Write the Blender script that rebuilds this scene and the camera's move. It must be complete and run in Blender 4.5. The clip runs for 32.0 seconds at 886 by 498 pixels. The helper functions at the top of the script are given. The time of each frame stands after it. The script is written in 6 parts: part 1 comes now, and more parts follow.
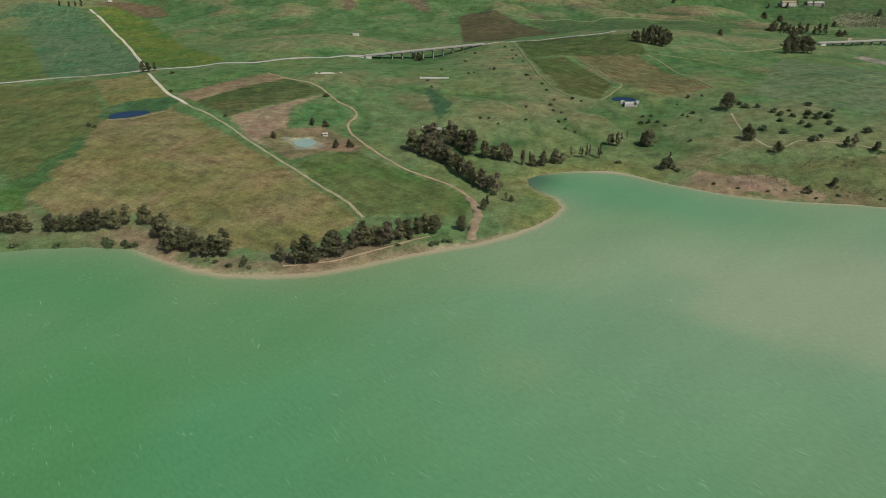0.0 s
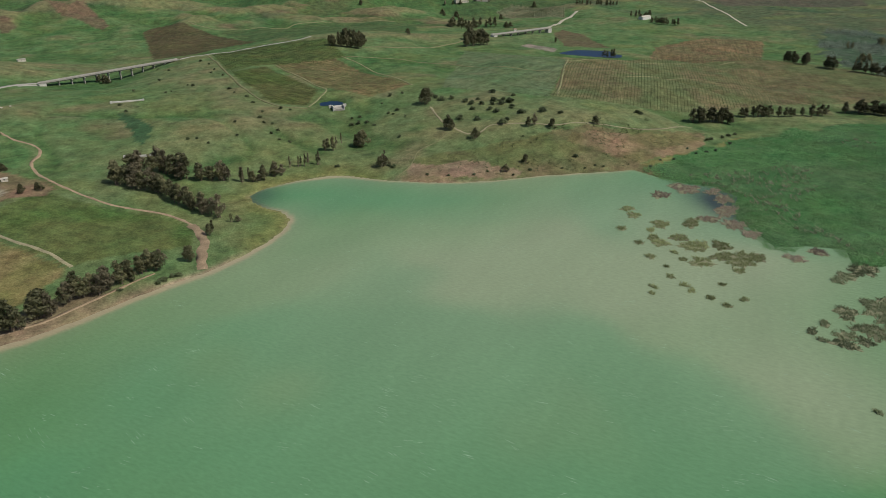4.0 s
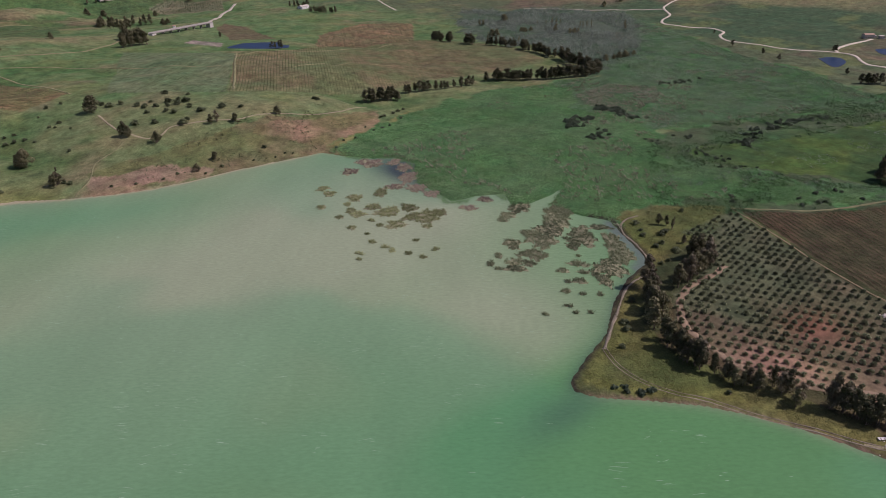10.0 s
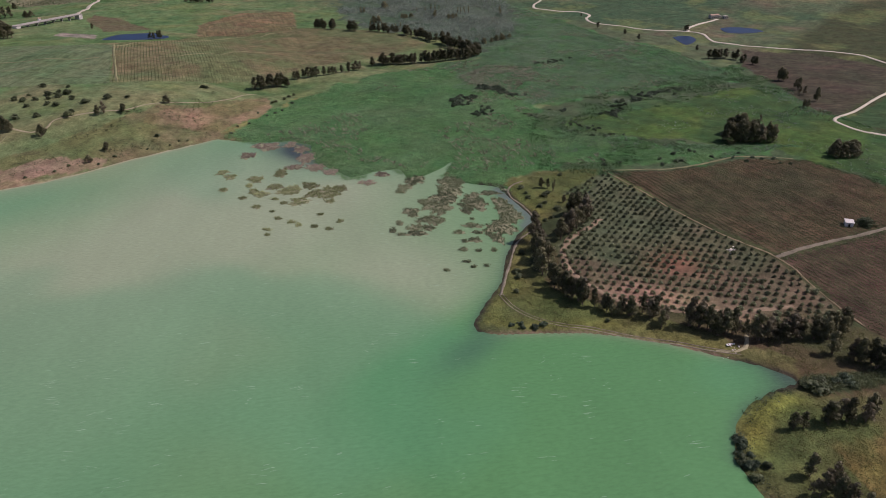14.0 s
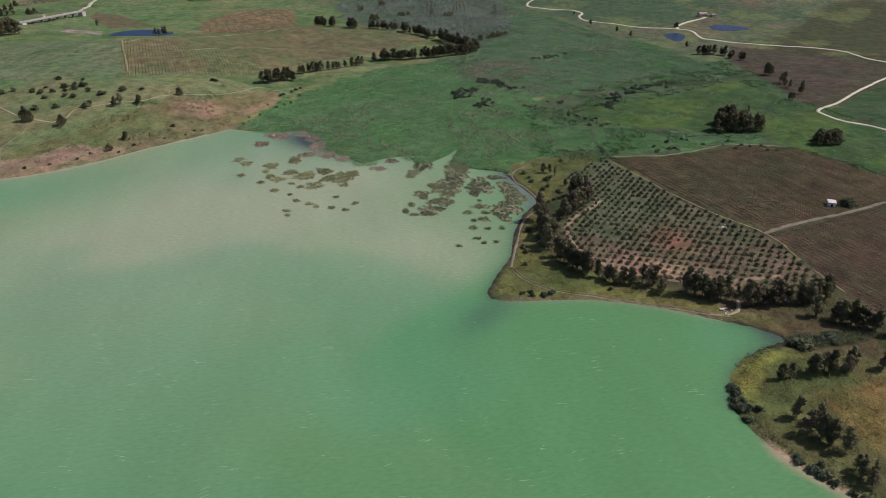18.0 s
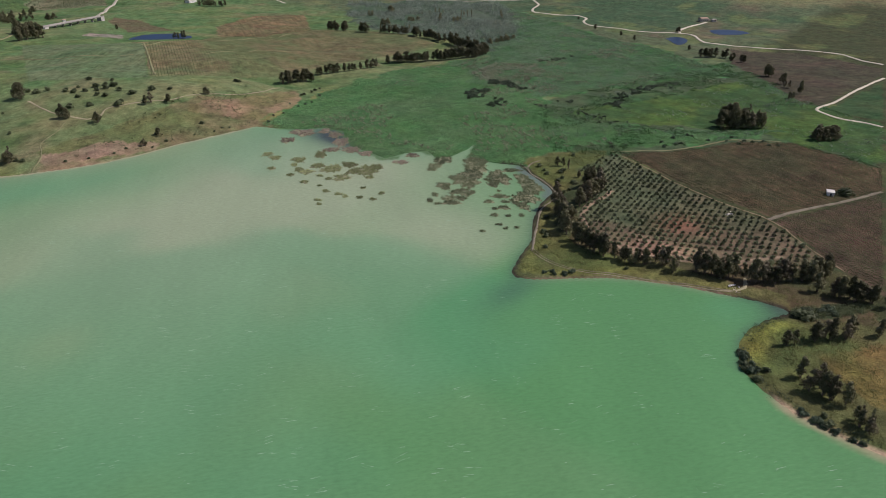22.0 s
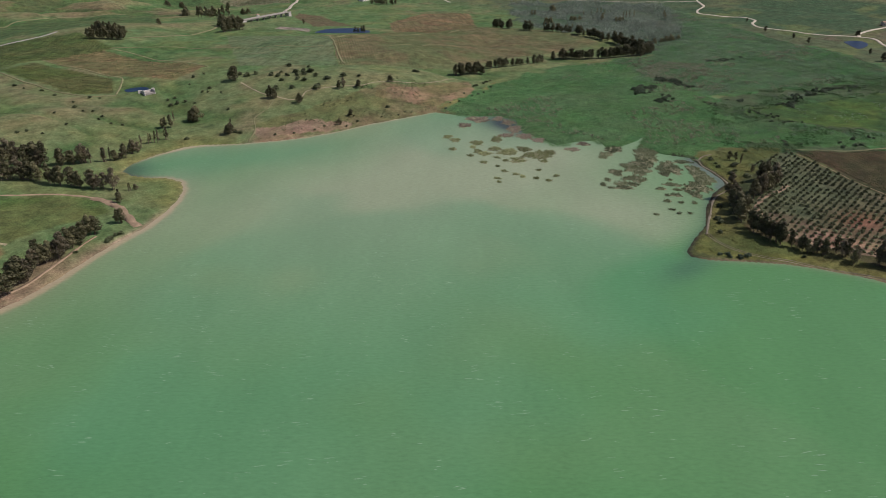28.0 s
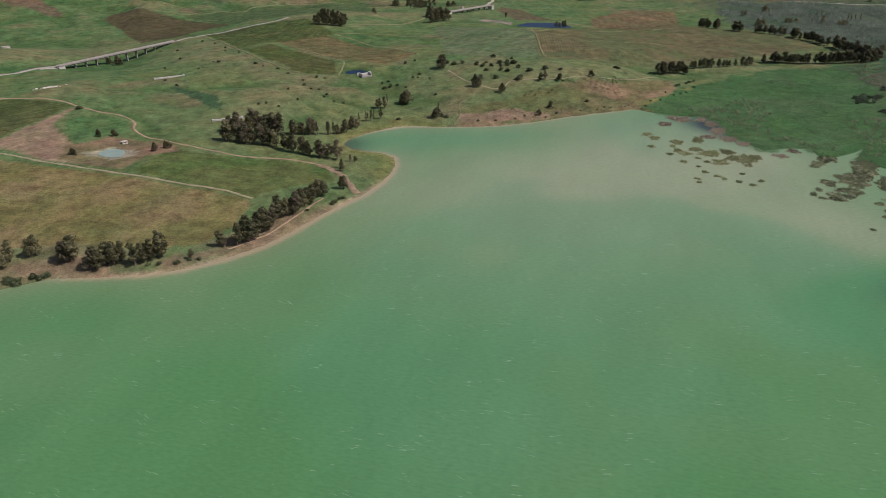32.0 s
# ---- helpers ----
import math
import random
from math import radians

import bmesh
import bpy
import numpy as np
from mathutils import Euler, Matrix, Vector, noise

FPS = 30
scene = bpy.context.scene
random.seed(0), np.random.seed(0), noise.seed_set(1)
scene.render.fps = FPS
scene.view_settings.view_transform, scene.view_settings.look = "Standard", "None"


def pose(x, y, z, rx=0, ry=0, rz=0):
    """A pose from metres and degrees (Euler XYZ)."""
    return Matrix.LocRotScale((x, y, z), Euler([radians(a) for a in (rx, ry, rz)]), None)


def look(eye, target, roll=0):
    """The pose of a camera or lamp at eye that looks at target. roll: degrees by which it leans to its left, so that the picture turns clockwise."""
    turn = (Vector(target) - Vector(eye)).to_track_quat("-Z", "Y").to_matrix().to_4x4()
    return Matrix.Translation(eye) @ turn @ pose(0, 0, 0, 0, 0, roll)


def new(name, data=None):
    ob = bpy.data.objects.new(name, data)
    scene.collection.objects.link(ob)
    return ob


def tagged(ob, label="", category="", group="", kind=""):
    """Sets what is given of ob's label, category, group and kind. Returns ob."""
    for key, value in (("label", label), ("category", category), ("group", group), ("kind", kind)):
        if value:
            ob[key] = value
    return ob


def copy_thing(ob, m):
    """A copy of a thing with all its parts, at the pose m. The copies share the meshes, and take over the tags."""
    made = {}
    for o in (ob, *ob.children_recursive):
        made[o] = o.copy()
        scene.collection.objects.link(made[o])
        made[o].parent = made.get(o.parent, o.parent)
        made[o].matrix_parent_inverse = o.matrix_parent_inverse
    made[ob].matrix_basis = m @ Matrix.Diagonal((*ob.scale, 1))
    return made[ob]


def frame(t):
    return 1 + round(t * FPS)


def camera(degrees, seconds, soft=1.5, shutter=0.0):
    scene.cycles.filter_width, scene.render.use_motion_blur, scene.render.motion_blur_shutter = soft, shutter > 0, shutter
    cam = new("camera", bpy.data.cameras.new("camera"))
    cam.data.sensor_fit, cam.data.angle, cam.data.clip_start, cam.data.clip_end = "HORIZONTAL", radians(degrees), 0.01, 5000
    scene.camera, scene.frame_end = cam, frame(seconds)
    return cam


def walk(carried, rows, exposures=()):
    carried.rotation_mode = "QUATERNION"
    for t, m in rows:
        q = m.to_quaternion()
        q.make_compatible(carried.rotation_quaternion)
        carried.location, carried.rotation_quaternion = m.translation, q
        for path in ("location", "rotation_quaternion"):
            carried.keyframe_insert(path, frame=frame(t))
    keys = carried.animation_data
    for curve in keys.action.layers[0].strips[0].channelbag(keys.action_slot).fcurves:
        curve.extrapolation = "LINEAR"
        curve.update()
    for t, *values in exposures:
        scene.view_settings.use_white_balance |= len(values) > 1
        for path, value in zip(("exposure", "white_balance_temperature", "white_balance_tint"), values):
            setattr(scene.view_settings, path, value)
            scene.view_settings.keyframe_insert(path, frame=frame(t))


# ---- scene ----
cam = camera(64.83, 32.0, 0.5)
PATH = [
    (0.0, 21.66, -23.68, 165.29, 9.891, -25.314, -0.848),
    (0.5, 21.88, -23.55, 166.01, 8.194, -25.281, -0.932),
    (1.0, 22.10, -23.42, 166.69, 6.171, -25.260, -0.973),
    (1.5, 22.25, -23.36, 167.30, 1.999, -25.311, -1.012),
    (2.0, 22.30, -23.37, 167.83, 0.088, -25.397, -1.135),
    (2.5, 22.29, -23.42, 168.32, -3.198, -25.383, -1.184),
    (3.0, 22.30, -23.51, 168.73, -6.370, -25.384, -1.191),
    (3.5, 22.36, -23.67, 169.12, -9.763, -25.396, -1.193),
    (4.0, 22.48, -23.97, 169.51, -13.710, -25.455, -1.270),
    (4.5, 22.69, -24.42, 170.01, -17.317, -25.541, -1.324),
    (6.5, 24.44, -29.03, 173.12, -30.530, -25.385, -1.200),
    (7.0, 23.73, -29.92, 173.58, -32.303, -25.392, -1.040),
    (7.5, 22.71, -31.17, 173.98, -33.658, -25.517, -0.931),
    (8.0, 21.27, -32.93, 174.31, -35.203, -25.764, -0.877),
    (8.5, 19.32, -35.19, 174.58, -36.715, -25.988, -0.822),
    (9.0, 16.83, -37.81, 174.73, -37.857, -26.328, -0.876),
    (9.5, 13.79, -40.71, 174.79, -38.859, -26.537, -0.795),
    (10.0, 10.47, -43.66, 174.87, -40.197, -26.635, -0.635),
    (10.5, 7.15, -46.47, 175.06, -41.486, -26.743, -0.631),
    (11.0, 3.92, -49.13, 175.35, -42.044, -26.925, -0.676),
    (11.5, 0.77, -51.67, 175.68, -43.404, -27.084, -0.569),
    (12.0, -2.40, -54.09, 175.96, -44.851, -27.227, -0.473),
    (12.5, -5.66, -56.38, 176.16, -46.331, -27.291, -0.433),
    (13.0, -9.06, -58.54, 176.29, -47.701, -27.357, -0.326),
    (13.5, -12.55, -60.53, 176.41, -48.993, -27.448, -0.149),
    (14.0, -16.18, -62.43, 176.44, -50.075, -27.468, 0.023),
    (14.5, -19.89, -64.26, 176.39, -50.935, -27.501, 0.131),
    (16.5, -35.27, -69.13, 176.45, -51.051, -27.486, 0.269),
    (17.0, -39.06, -69.76, 176.40, -51.082, -27.423, 0.270),
    (17.5, -42.75, -70.17, 176.37, -51.119, -27.379, 0.299),
    (18.0, -46.34, -70.35, 176.39, -51.134, -27.393, 0.298),
    (18.5, -49.90, -70.48, 176.47, -51.158, -27.396, 0.272),
    (19.0, -53.52, -70.74, 176.59, -51.273, -27.283, 0.186),
    (19.5, -57.27, -71.38, 176.74, -51.242, -27.277, 0.331),
    (20.0, -61.22, -72.27, 176.83, -51.271, -27.238, 0.386),
    (20.5, -65.39, -73.35, 176.86, -51.279, -27.201, 0.389),
    (21.0, -69.73, -74.53, 176.82, -51.280, -27.080, 0.366),
    (21.5, -74.15, -75.65, 176.73, -51.287, -26.972, 0.358),
    (22.0, -78.58, -76.67, 176.65, -51.280, -26.812, 0.329),
    (22.5, -82.94, -77.54, 176.65, -51.231, -26.706, 0.251),
    (23.0, -87.21, -78.27, 176.71, -51.236, -26.699, 0.147),
    (23.5, -91.42, -78.96, 176.83, -51.238, -26.733, 0.156),
    (24.0, -95.62, -79.67, 176.97, -51.247, -26.704, 0.134),
    (24.5, -99.82, -80.39, 177.08, -51.245, -26.768, 0.183),
    (26.5, -116.84, -81.73, 175.83, -46.212, -26.546, -0.119),
    (27.0, -120.86, -81.55, 175.72, -43.826, -26.571, -0.289),
    (27.5, -124.82, -81.43, 175.72, -41.666, -26.529, -0.433),
    (28.0, -128.73, -81.41, 175.78, -39.782, -26.538, -0.609),
    (28.5, -132.56, -81.59, 175.91, -37.952, -26.548, -0.642),
    (29.0, -136.32, -81.97, 176.06, -36.156, -26.596, -0.696),
    (29.5, -140.00, -82.59, 176.22, -33.921, -26.631, -0.777),
    (30.0, -143.59, -83.48, 176.41, -31.554, -26.620, -0.861),
    (30.5, -147.07, -84.67, 176.68, -29.700, -26.586, -0.927),
    (31.0, -150.45, -86.14, 177.07, -27.991, -26.604, -0.917),
    (31.5, -153.75, -87.85, 177.61, -26.364, -26.641, -0.938),
    (32.0, -157.01, -89.68, 178.26, -24.861, -26.691, -1.096),
]
EXPOSURES = [(0.0, 0.1, 6500, 4), (4.0, 0.03, 6500, 8), (7.0, 0.0, 6350, 28), (9.0, 0.02, 6350, 36), (14.0, 0.14, 6400, 32), (19.0, 0.22, 6350, 25), (24.5, 0.22, 6400, 22), (28.0, 0.1, 6500, 22), (32.0, 0.06, 6500, 22)]
walk(cam, [(t, pose(x, y, z, 90 + pitch, 0, yaw) @ pose(0, 0, 0, 0, 0, roll)) for t, x, y, z, yaw, pitch, roll in PATH], EXPOSURES)

# ---- daylight ----
SUN_HEIGHT, SUN_WAY = radians(51), (0.78, -0.62)
world = bpy.data.worlds.new("sky")
scene.world = world
world.use_nodes = True
sky = world.node_tree.nodes.new("ShaderNodeTexSky")
sky.sky_type, sky.sun_disc = "NISHITA", False
sky.sun_elevation, sky.sun_rotation = SUN_HEIGHT, math.atan2(SUN_WAY[0], SUN_WAY[1])
sky.air_density, sky.dust_density = 1.0, 2.0
world.node_tree.links.new(sky.outputs[0], world.node_tree.nodes["Background"].inputs[0])
world.node_tree.nodes["Background"].inputs[1].default_value = 0.068
sun = new("sun", bpy.data.lights.new("sun", "SUN"))
sun.data.energy, sun.data.angle, sun.data.color = 3.05, radians(0.6), (1.0, 0.95, 0.86)
to_sun = Vector((SUN_WAY[0] * math.cos(SUN_HEIGHT), SUN_WAY[1] * math.cos(SUN_HEIGHT), math.sin(SUN_HEIGHT)))
sun.matrix_world = look(to_sun * 900, (0, 0, 0))


# ---- materials ----
def shader(name, rough=0.9, metal=0.0, spec=0.3):
    m = bpy.data.materials.new(name)
    m.use_nodes = True
    b = m.node_tree.nodes["Principled BSDF"]
    b.inputs["Roughness"].default_value, b.inputs["Metallic"].default_value = rough, metal
    b.inputs["Specular IOR Level"].default_value = spec
    return m, m.node_tree, b


def node(tree, kind, **values):
    n = tree.nodes.new(kind)
    for key, value in values.items():
        n.inputs[key.replace("_", " ")].default_value = value
    return n


def grain(tree, scale, low, high, detail=4.0, where=None, stretch=None):
    """A grey noise between low and high, at real-world size; stretch: frequencies along the turned axes, and the turn."""
    if where is None:
        where = tree.nodes.new("ShaderNodeNewGeometry").outputs["Position"]
    if stretch:
        mapping = node(tree, "ShaderNodeMapping")
        mapping.vector_type = "TEXTURE"
        mapping.inputs["Scale"].default_value = [1 / q for q in stretch[:3]]
        mapping.inputs["Rotation"].default_value = (0, 0, radians(stretch[3]))
        tree.links.new(where, mapping.inputs[0])
        where = mapping.outputs[0]
    n = node(tree, "ShaderNodeTexNoise", Scale=scale, Detail=detail, Roughness=0.6)
    tree.links.new(where, n.inputs["Vector"])
    r = node(tree, "ShaderNodeMapRange", From_Min=0.3, From_Max=0.7, To_Min=low, To_Max=high)
    tree.links.new(n.outputs[0], r.inputs[0])
    return r.outputs[0]


def times(tree, colour, factor):
    m = tree.nodes.new("ShaderNodeVectorMath")
    m.operation = "MULTIPLY"
    tree.links.new(colour, m.inputs[0])
    tree.links.new(factor, m.inputs[1])
    return m.outputs[0]


def relief(tree, b, height, strength, distance):
    n = node(tree, "ShaderNodeBump", Strength=strength, Distance=distance)
    tree.links.new(height, n.inputs["Height"])
    tree.links.new(n.outputs[0], b.inputs["Normal"])


def plain(name, colour, rough=0.85, coarse=0.25, fine=2.5, spread=0.25, spec=0.25, island=False, metal=0.0):
    """A worn surface: one colour, with stains and grain at two scales, each object a little different."""
    m, tree, b = shader(name, rough, metal, spec)
    info = tree.nodes.new("ShaderNodeObjectInfo")
    rgb = tree.nodes.new("ShaderNodeRGB")
    rgb.outputs[0].default_value = (*colour, 1)
    a = grain(tree, coarse, 1 - spread, 1 + spread)
    c = grain(tree, fine, 1 - spread * 0.7, 1 + spread * 0.7)
    out = times(tree, times(tree, rgb.outputs[0], a), c)
    r = node(tree, "ShaderNodeMapRange", To_Min=1 - spread * 0.8, To_Max=1 + spread * 0.8)
    tree.links.new(info.outputs["Random"], r.inputs[0])
    out = times(tree, out, r.outputs[0])
    if island:
        geo = tree.nodes.new("ShaderNodeNewGeometry")
        r2 = node(tree, "ShaderNodeMapRange", To_Min=0.62, To_Max=1.38)
        tree.links.new(geo.outputs["Random Per Island"], r2.inputs[0])
        out = times(tree, out, r2.outputs[0])
    tree.links.new(out, b.inputs["Base Color"])
    relief(tree, b, c, 0.3, 0.05)
    return m


def leafy(name, colour, second, thin=0.25, patch=0.0, third=None):
    """Foliage: two tones mixed leaf by leaf and tree by tree, a little light passing through."""
    m, tree, b = shader(name, 0.6, 0.0, 0.3)
    info, geo = tree.nodes.new("ShaderNodeObjectInfo"), tree.nodes.new("ShaderNodeNewGeometry")
    mix = tree.nodes.new("ShaderNodeMix")
    mix.data_type = "RGBA"
    mix.inputs[6].default_value, mix.inputs[7].default_value = (*colour, 1), (*second, 1)
    add = tree.nodes.new("ShaderNodeMath")
    add.operation = "MULTIPLY_ADD"
    add.inputs[1].default_value, add.inputs[2].default_value = 0.55, 0.0
    tree.links.new(geo.outputs["Random Per Island"], add.inputs[0])
    add2 = tree.nodes.new("ShaderNodeMath")
    add2.operation = "MULTIPLY_ADD"
    add2.inputs[1].default_value = 0.45
    tree.links.new(info.outputs["Random"], add2.inputs[0])
    tree.links.new(add.outputs[0], add2.inputs[2])
    tree.links.new(add2.outputs[0], mix.inputs[0])
    bright = node(tree, "ShaderNodeMapRange", To_Min=0.75, To_Max=1.3)
    tree.links.new(info.outputs["Random"], bright.inputs[0])
    blend = mix.outputs[2]
    if third:
        other = tree.nodes.new("ShaderNodeMix")
        other.data_type = "RGBA"
        other.inputs[7].default_value = (*third, 1)
        tree.links.new(blend, other.inputs[6])
        tree.links.new(grain(tree, patch * 0.45, 0.0, 0.9, 5.0), other.inputs[0])
        blend = other.outputs[2]
    out = times(tree, blend, bright.outputs[0])
    if patch:
        out = times(tree, out, grain(tree, patch, 0.66, 1.4, 5.0))
    tree.links.new(out, b.inputs["Base Color"])
    see = tree.nodes.new("ShaderNodeBsdfTranslucent")
    tree.links.new(out, see.inputs[0])
    both = node(tree, "ShaderNodeMixShader", Fac=thin)
    tree.links.new(b.outputs[0], both.inputs[1])
    tree.links.new(see.outputs[0], both.inputs[2])
    tree.links.new(both.outputs[0], tree.nodes["Material Output"].inputs[0])
    return m


def ground_material():
    m, tree, b = shader("land", 0.95, 0.0, 0.12)
    tint = tree.nodes.new("ShaderNodeAttribute")
    tint.attribute_name = "tint"
    fine = grain(tree, 0.9, 0.72, 1.3, 7.0)
    tuft = grain(tree, 0.3, 0.8, 1.2, 5.0)
    patch = grain(tree, 0.1, 0.64, 1.36, 9.0)
    # dry straw-coloured and lush blotches, tens of metres wide, with ragged edges
    dry = tree.nodes.new("ShaderNodeMix")
    dry.data_type = "RGBA"
    dry.inputs[6].default_value, dry.inputs[7].default_value = (0.84, 0.95, 0.92, 1), (1.2, 1.08, 1.1, 1)
    tree.links.new(grain(tree, 0.034, 0.0, 1.0, 9.0), dry.inputs[0])
    streak = grain(tree, 0.2, 0.94, 1.06, 5.0, None, (0.22, 1.0, 1.0, -18))
    rows = tree.nodes.new("ShaderNodeAttribute")
    rows.attribute_name = "rows"
    apart = tree.nodes.new("ShaderNodeSeparateXYZ")
    tree.links.new(rows.outputs["Vector"], apart.inputs[0])
    place = tree.nodes.new("ShaderNodeCombineXYZ")
    tree.links.new(apart.outputs[0], place.inputs[0])
    tree.links.new(apart.outputs[1], place.inputs[1])
    lines = grain(tree, 0.42, 0.6, 1.4, 3.0, place.outputs[0])
    drill = tree.nodes.new("ShaderNodeMix")
    drill.inputs[2].default_value = 1.0
    tree.links.new(apart.outputs[2], drill.inputs[0])
    tree.links.new(lines, drill.inputs[3])
    drill = drill.outputs[0]
    rough = tree.nodes.new("ShaderNodeMix")
    rough.inputs[2].default_value = 1.0
    tree.links.new(tint.outputs["Alpha"], rough.inputs[0])
    tree.links.new(fine, rough.inputs[3])
    out = times(tree, times(tree, times(tree, tint.outputs["Color"], rough.outputs[0]), dry.outputs[2]), streak)
    out = times(tree, times(tree, times(tree, out, patch), tuft), drill)
    hue = node(tree, "ShaderNodeHueSaturation")
    tree.links.new(out, hue.inputs["Color"])
    tree.links.new(grain(tree, 0.045, 0.478, 0.522, 4.0), hue.inputs["Hue"])
    tree.links.new(hue.outputs[0], b.inputs["Base Color"])
    relief(tree, b, fine, 1.0, 0.4)
    return m


def water_material():
    m, tree, b = shader("lake_water", 0.4, 0.0, 0.14)
    tint = tree.nodes.new("ShaderNodeAttribute")
    tint.attribute_name = "tint"
    wisps = grain(tree, 0.03, 0.94, 1.06, 6.0, None, (0.35, 1.0, 1.0, 50))
    chop = grain(tree, 0.8, 0.9, 1.1, 5.0, None, (0.4, 1.0, 1.0, -40))
    tree.links.new(times(tree, times(tree, tint.outputs["Color"], wisps), chop), b.inputs["Base Color"])
    wave = grain(tree, 0.7, 0.0, 1.0, 4.0, None, (0.45, 1.0, 1.0, -40))
    relief(tree, b, wave, 0.4, 0.2)
    return m


LAND, WATER = ground_material(), water_material()
GRAVEL = plain("pale_gravel", (0.46, 0.42, 0.33), 0.95, 0.2, 1.6, 0.18)
DIRT = plain("dry_earth", (0.27, 0.2, 0.13), 0.95, 0.15, 1.3, 0.25)
STONY = plain("stony_bank", (0.2, 0.175, 0.125), 0.95, 0.2, 1.6, 0.25)
RUTS = plain("rutted_earth", (0.15, 0.12, 0.07), 0.95, 0.2, 1.4, 0.3)
LANE = plain("trodden_grass", (0.19, 0.19, 0.095), 0.95, 0.12, 1.0, 0.3)
ASPHALT = plain("bleached_asphalt", (0.34, 0.32, 0.28), 0.9, 0.12, 1.2, 0.14)
PATHWAY = plain("trodden_path", (0.3, 0.27, 0.165), 0.95, 0.12, 1.0, 0.25)
CONCRETE = plain("weathered_concrete", (0.3, 0.285, 0.255), 0.85, 0.4, 3.0, 0.2)
PALE_CONCRETE = plain("pale_concrete", (0.5, 0.48, 0.44), 0.85, 0.4, 3.0, 0.15)
WHITE_WALL = plain("limewashed_wall", (0.72, 0.7, 0.66), 0.85, 0.6, 4.0, 0.1)
TILE = plain("roof_tiles", (0.38, 0.27, 0.2), 0.85, 0.8, 5.0, 0.25)
DARK = plain("dark_opening", (0.03, 0.03, 0.035), 0.6, 1, 4, 0.1)
STONE = plain("pale_stone", (0.5, 0.46, 0.39), 0.9, 0.6, 3.0, 0.2)
BARK = plain("grey_bark", (0.17, 0.13, 0.1), 0.9, 0.7, 5.0, 0.3)
EUCALYPT = leafy("eucalyptus_leaves", (0.052, 0.058, 0.026), (0.185, 0.175, 0.09), 0.24)
DUSTY = leafy("dry_twigs_and_leaves", (0.085, 0.078, 0.045), (0.19, 0.165, 0.105), 0.3)
BUSH = leafy("shrub_leaves", (0.056, 0.08, 0.036), (0.14, 0.165, 0.08), 0.32)
BRUSH = leafy("brush_leaves", (0.052, 0.086, 0.046), (0.13, 0.17, 0.105), 0.3)
GRASS = leafy("rough_grass", (0.1, 0.122, 0.042), (0.185, 0.178, 0.072), 0.4)
OLIVE = leafy("olive_leaves", (0.125, 0.155, 0.075), (0.22, 0.245, 0.135), 0.3, 0.02)
VINE = leafy("vine_leaves", (0.06, 0.092, 0.032), (0.105, 0.14, 0.055), 0.25, 0.05)
VINE_GREEN = leafy("green_vine_leaves", (0.075, 0.11, 0.042), (0.12, 0.16, 0.065), 0.25, 0.05)
REED = leafy("reed_leaves", (0.056, 0.17, 0.048), (0.076, 0.195, 0.064), 0.3, 0.04, (0.115, 0.185, 0.082))
GREY_REED = leafy("grey_reed_leaves", (0.07, 0.155, 0.072), (0.098, 0.18, 0.096), 0.3, 0.04, (0.14, 0.175, 0.125))
DRY_REED = leafy("dry_reeds", (0.2, 0.205, 0.135), (0.3, 0.285, 0.2), 0.3)
GREY_WOOD = leafy("grey_thicket_leaves", (0.09, 0.13, 0.09), (0.24, 0.28, 0.225), 0.3, 0.03)
FOAM = plain("wave_foam", (0.3, 0.44, 0.31), 0.7, 1, 4, 0.1)
# base colour carries the blue of the reflected sky, own reflection kept weak
POND = plain("pond_water", (0.008, 0.026, 0.066), 0.3, 0.1, 0.8, 0.15, 0.06)
TURQUOISE = plain("milky_pond_water", (0.25, 0.34, 0.28), 0.3, 0.1, 0.8, 0.1, 0.5)


# ---- the plan ----
WEST_SHORE = [
    (-3500, 150), (-700, 235), (-420, 270), (-283, 282), (-267, 289), (-240, 295), (-210, 297), (-183, 285), (-164, 278), (-145, 275),
    (-121, 278), (-99, 284), (-78, 296), (-57, 311), (-40, 321), (-22, 330), (-4, 345), (10, 360), (20, 375), (25, 391),
    (20, 406), (11, 414), (3, 427), (0, 441), (11, 453), (31, 462), (57, 467), (71, 463), (96, 445), (123, 432),
    (146, 424), (176, 421), (202, 421), (239, 417), (274, 412),
]
EAST_SHORE = [
    (282, 393), (295, 374), (308, 366), (312, 345), (289, 312), (285, 271), (304, 267), (319, 258), (308, 239), (321, 235),
    (340, 236), (358, 240), (342, 232), (327, 224), (328, 204), (336, 185), (327, 170), (312, 143), (305, 137), (285, 134),
    (260, 124), (235, 109), (213, 103), (196, 97), (193, 92), (197, 84), (210, 70), (223, 55), (231, 41), (239, 22),
    (244, 2), (248, -12), (249, -24), (247, -29), (233, -22), (219, -18), (207, -18), (188, -24), (178, -36), (171, -50),
    (168, -65), (167, -80), (172, -115), (200, -200), (300, -420), (700, -1200), (1600, -3500), (-3500, -3500),
]
LAKE = WEST_SHORE + EAST_SHORE
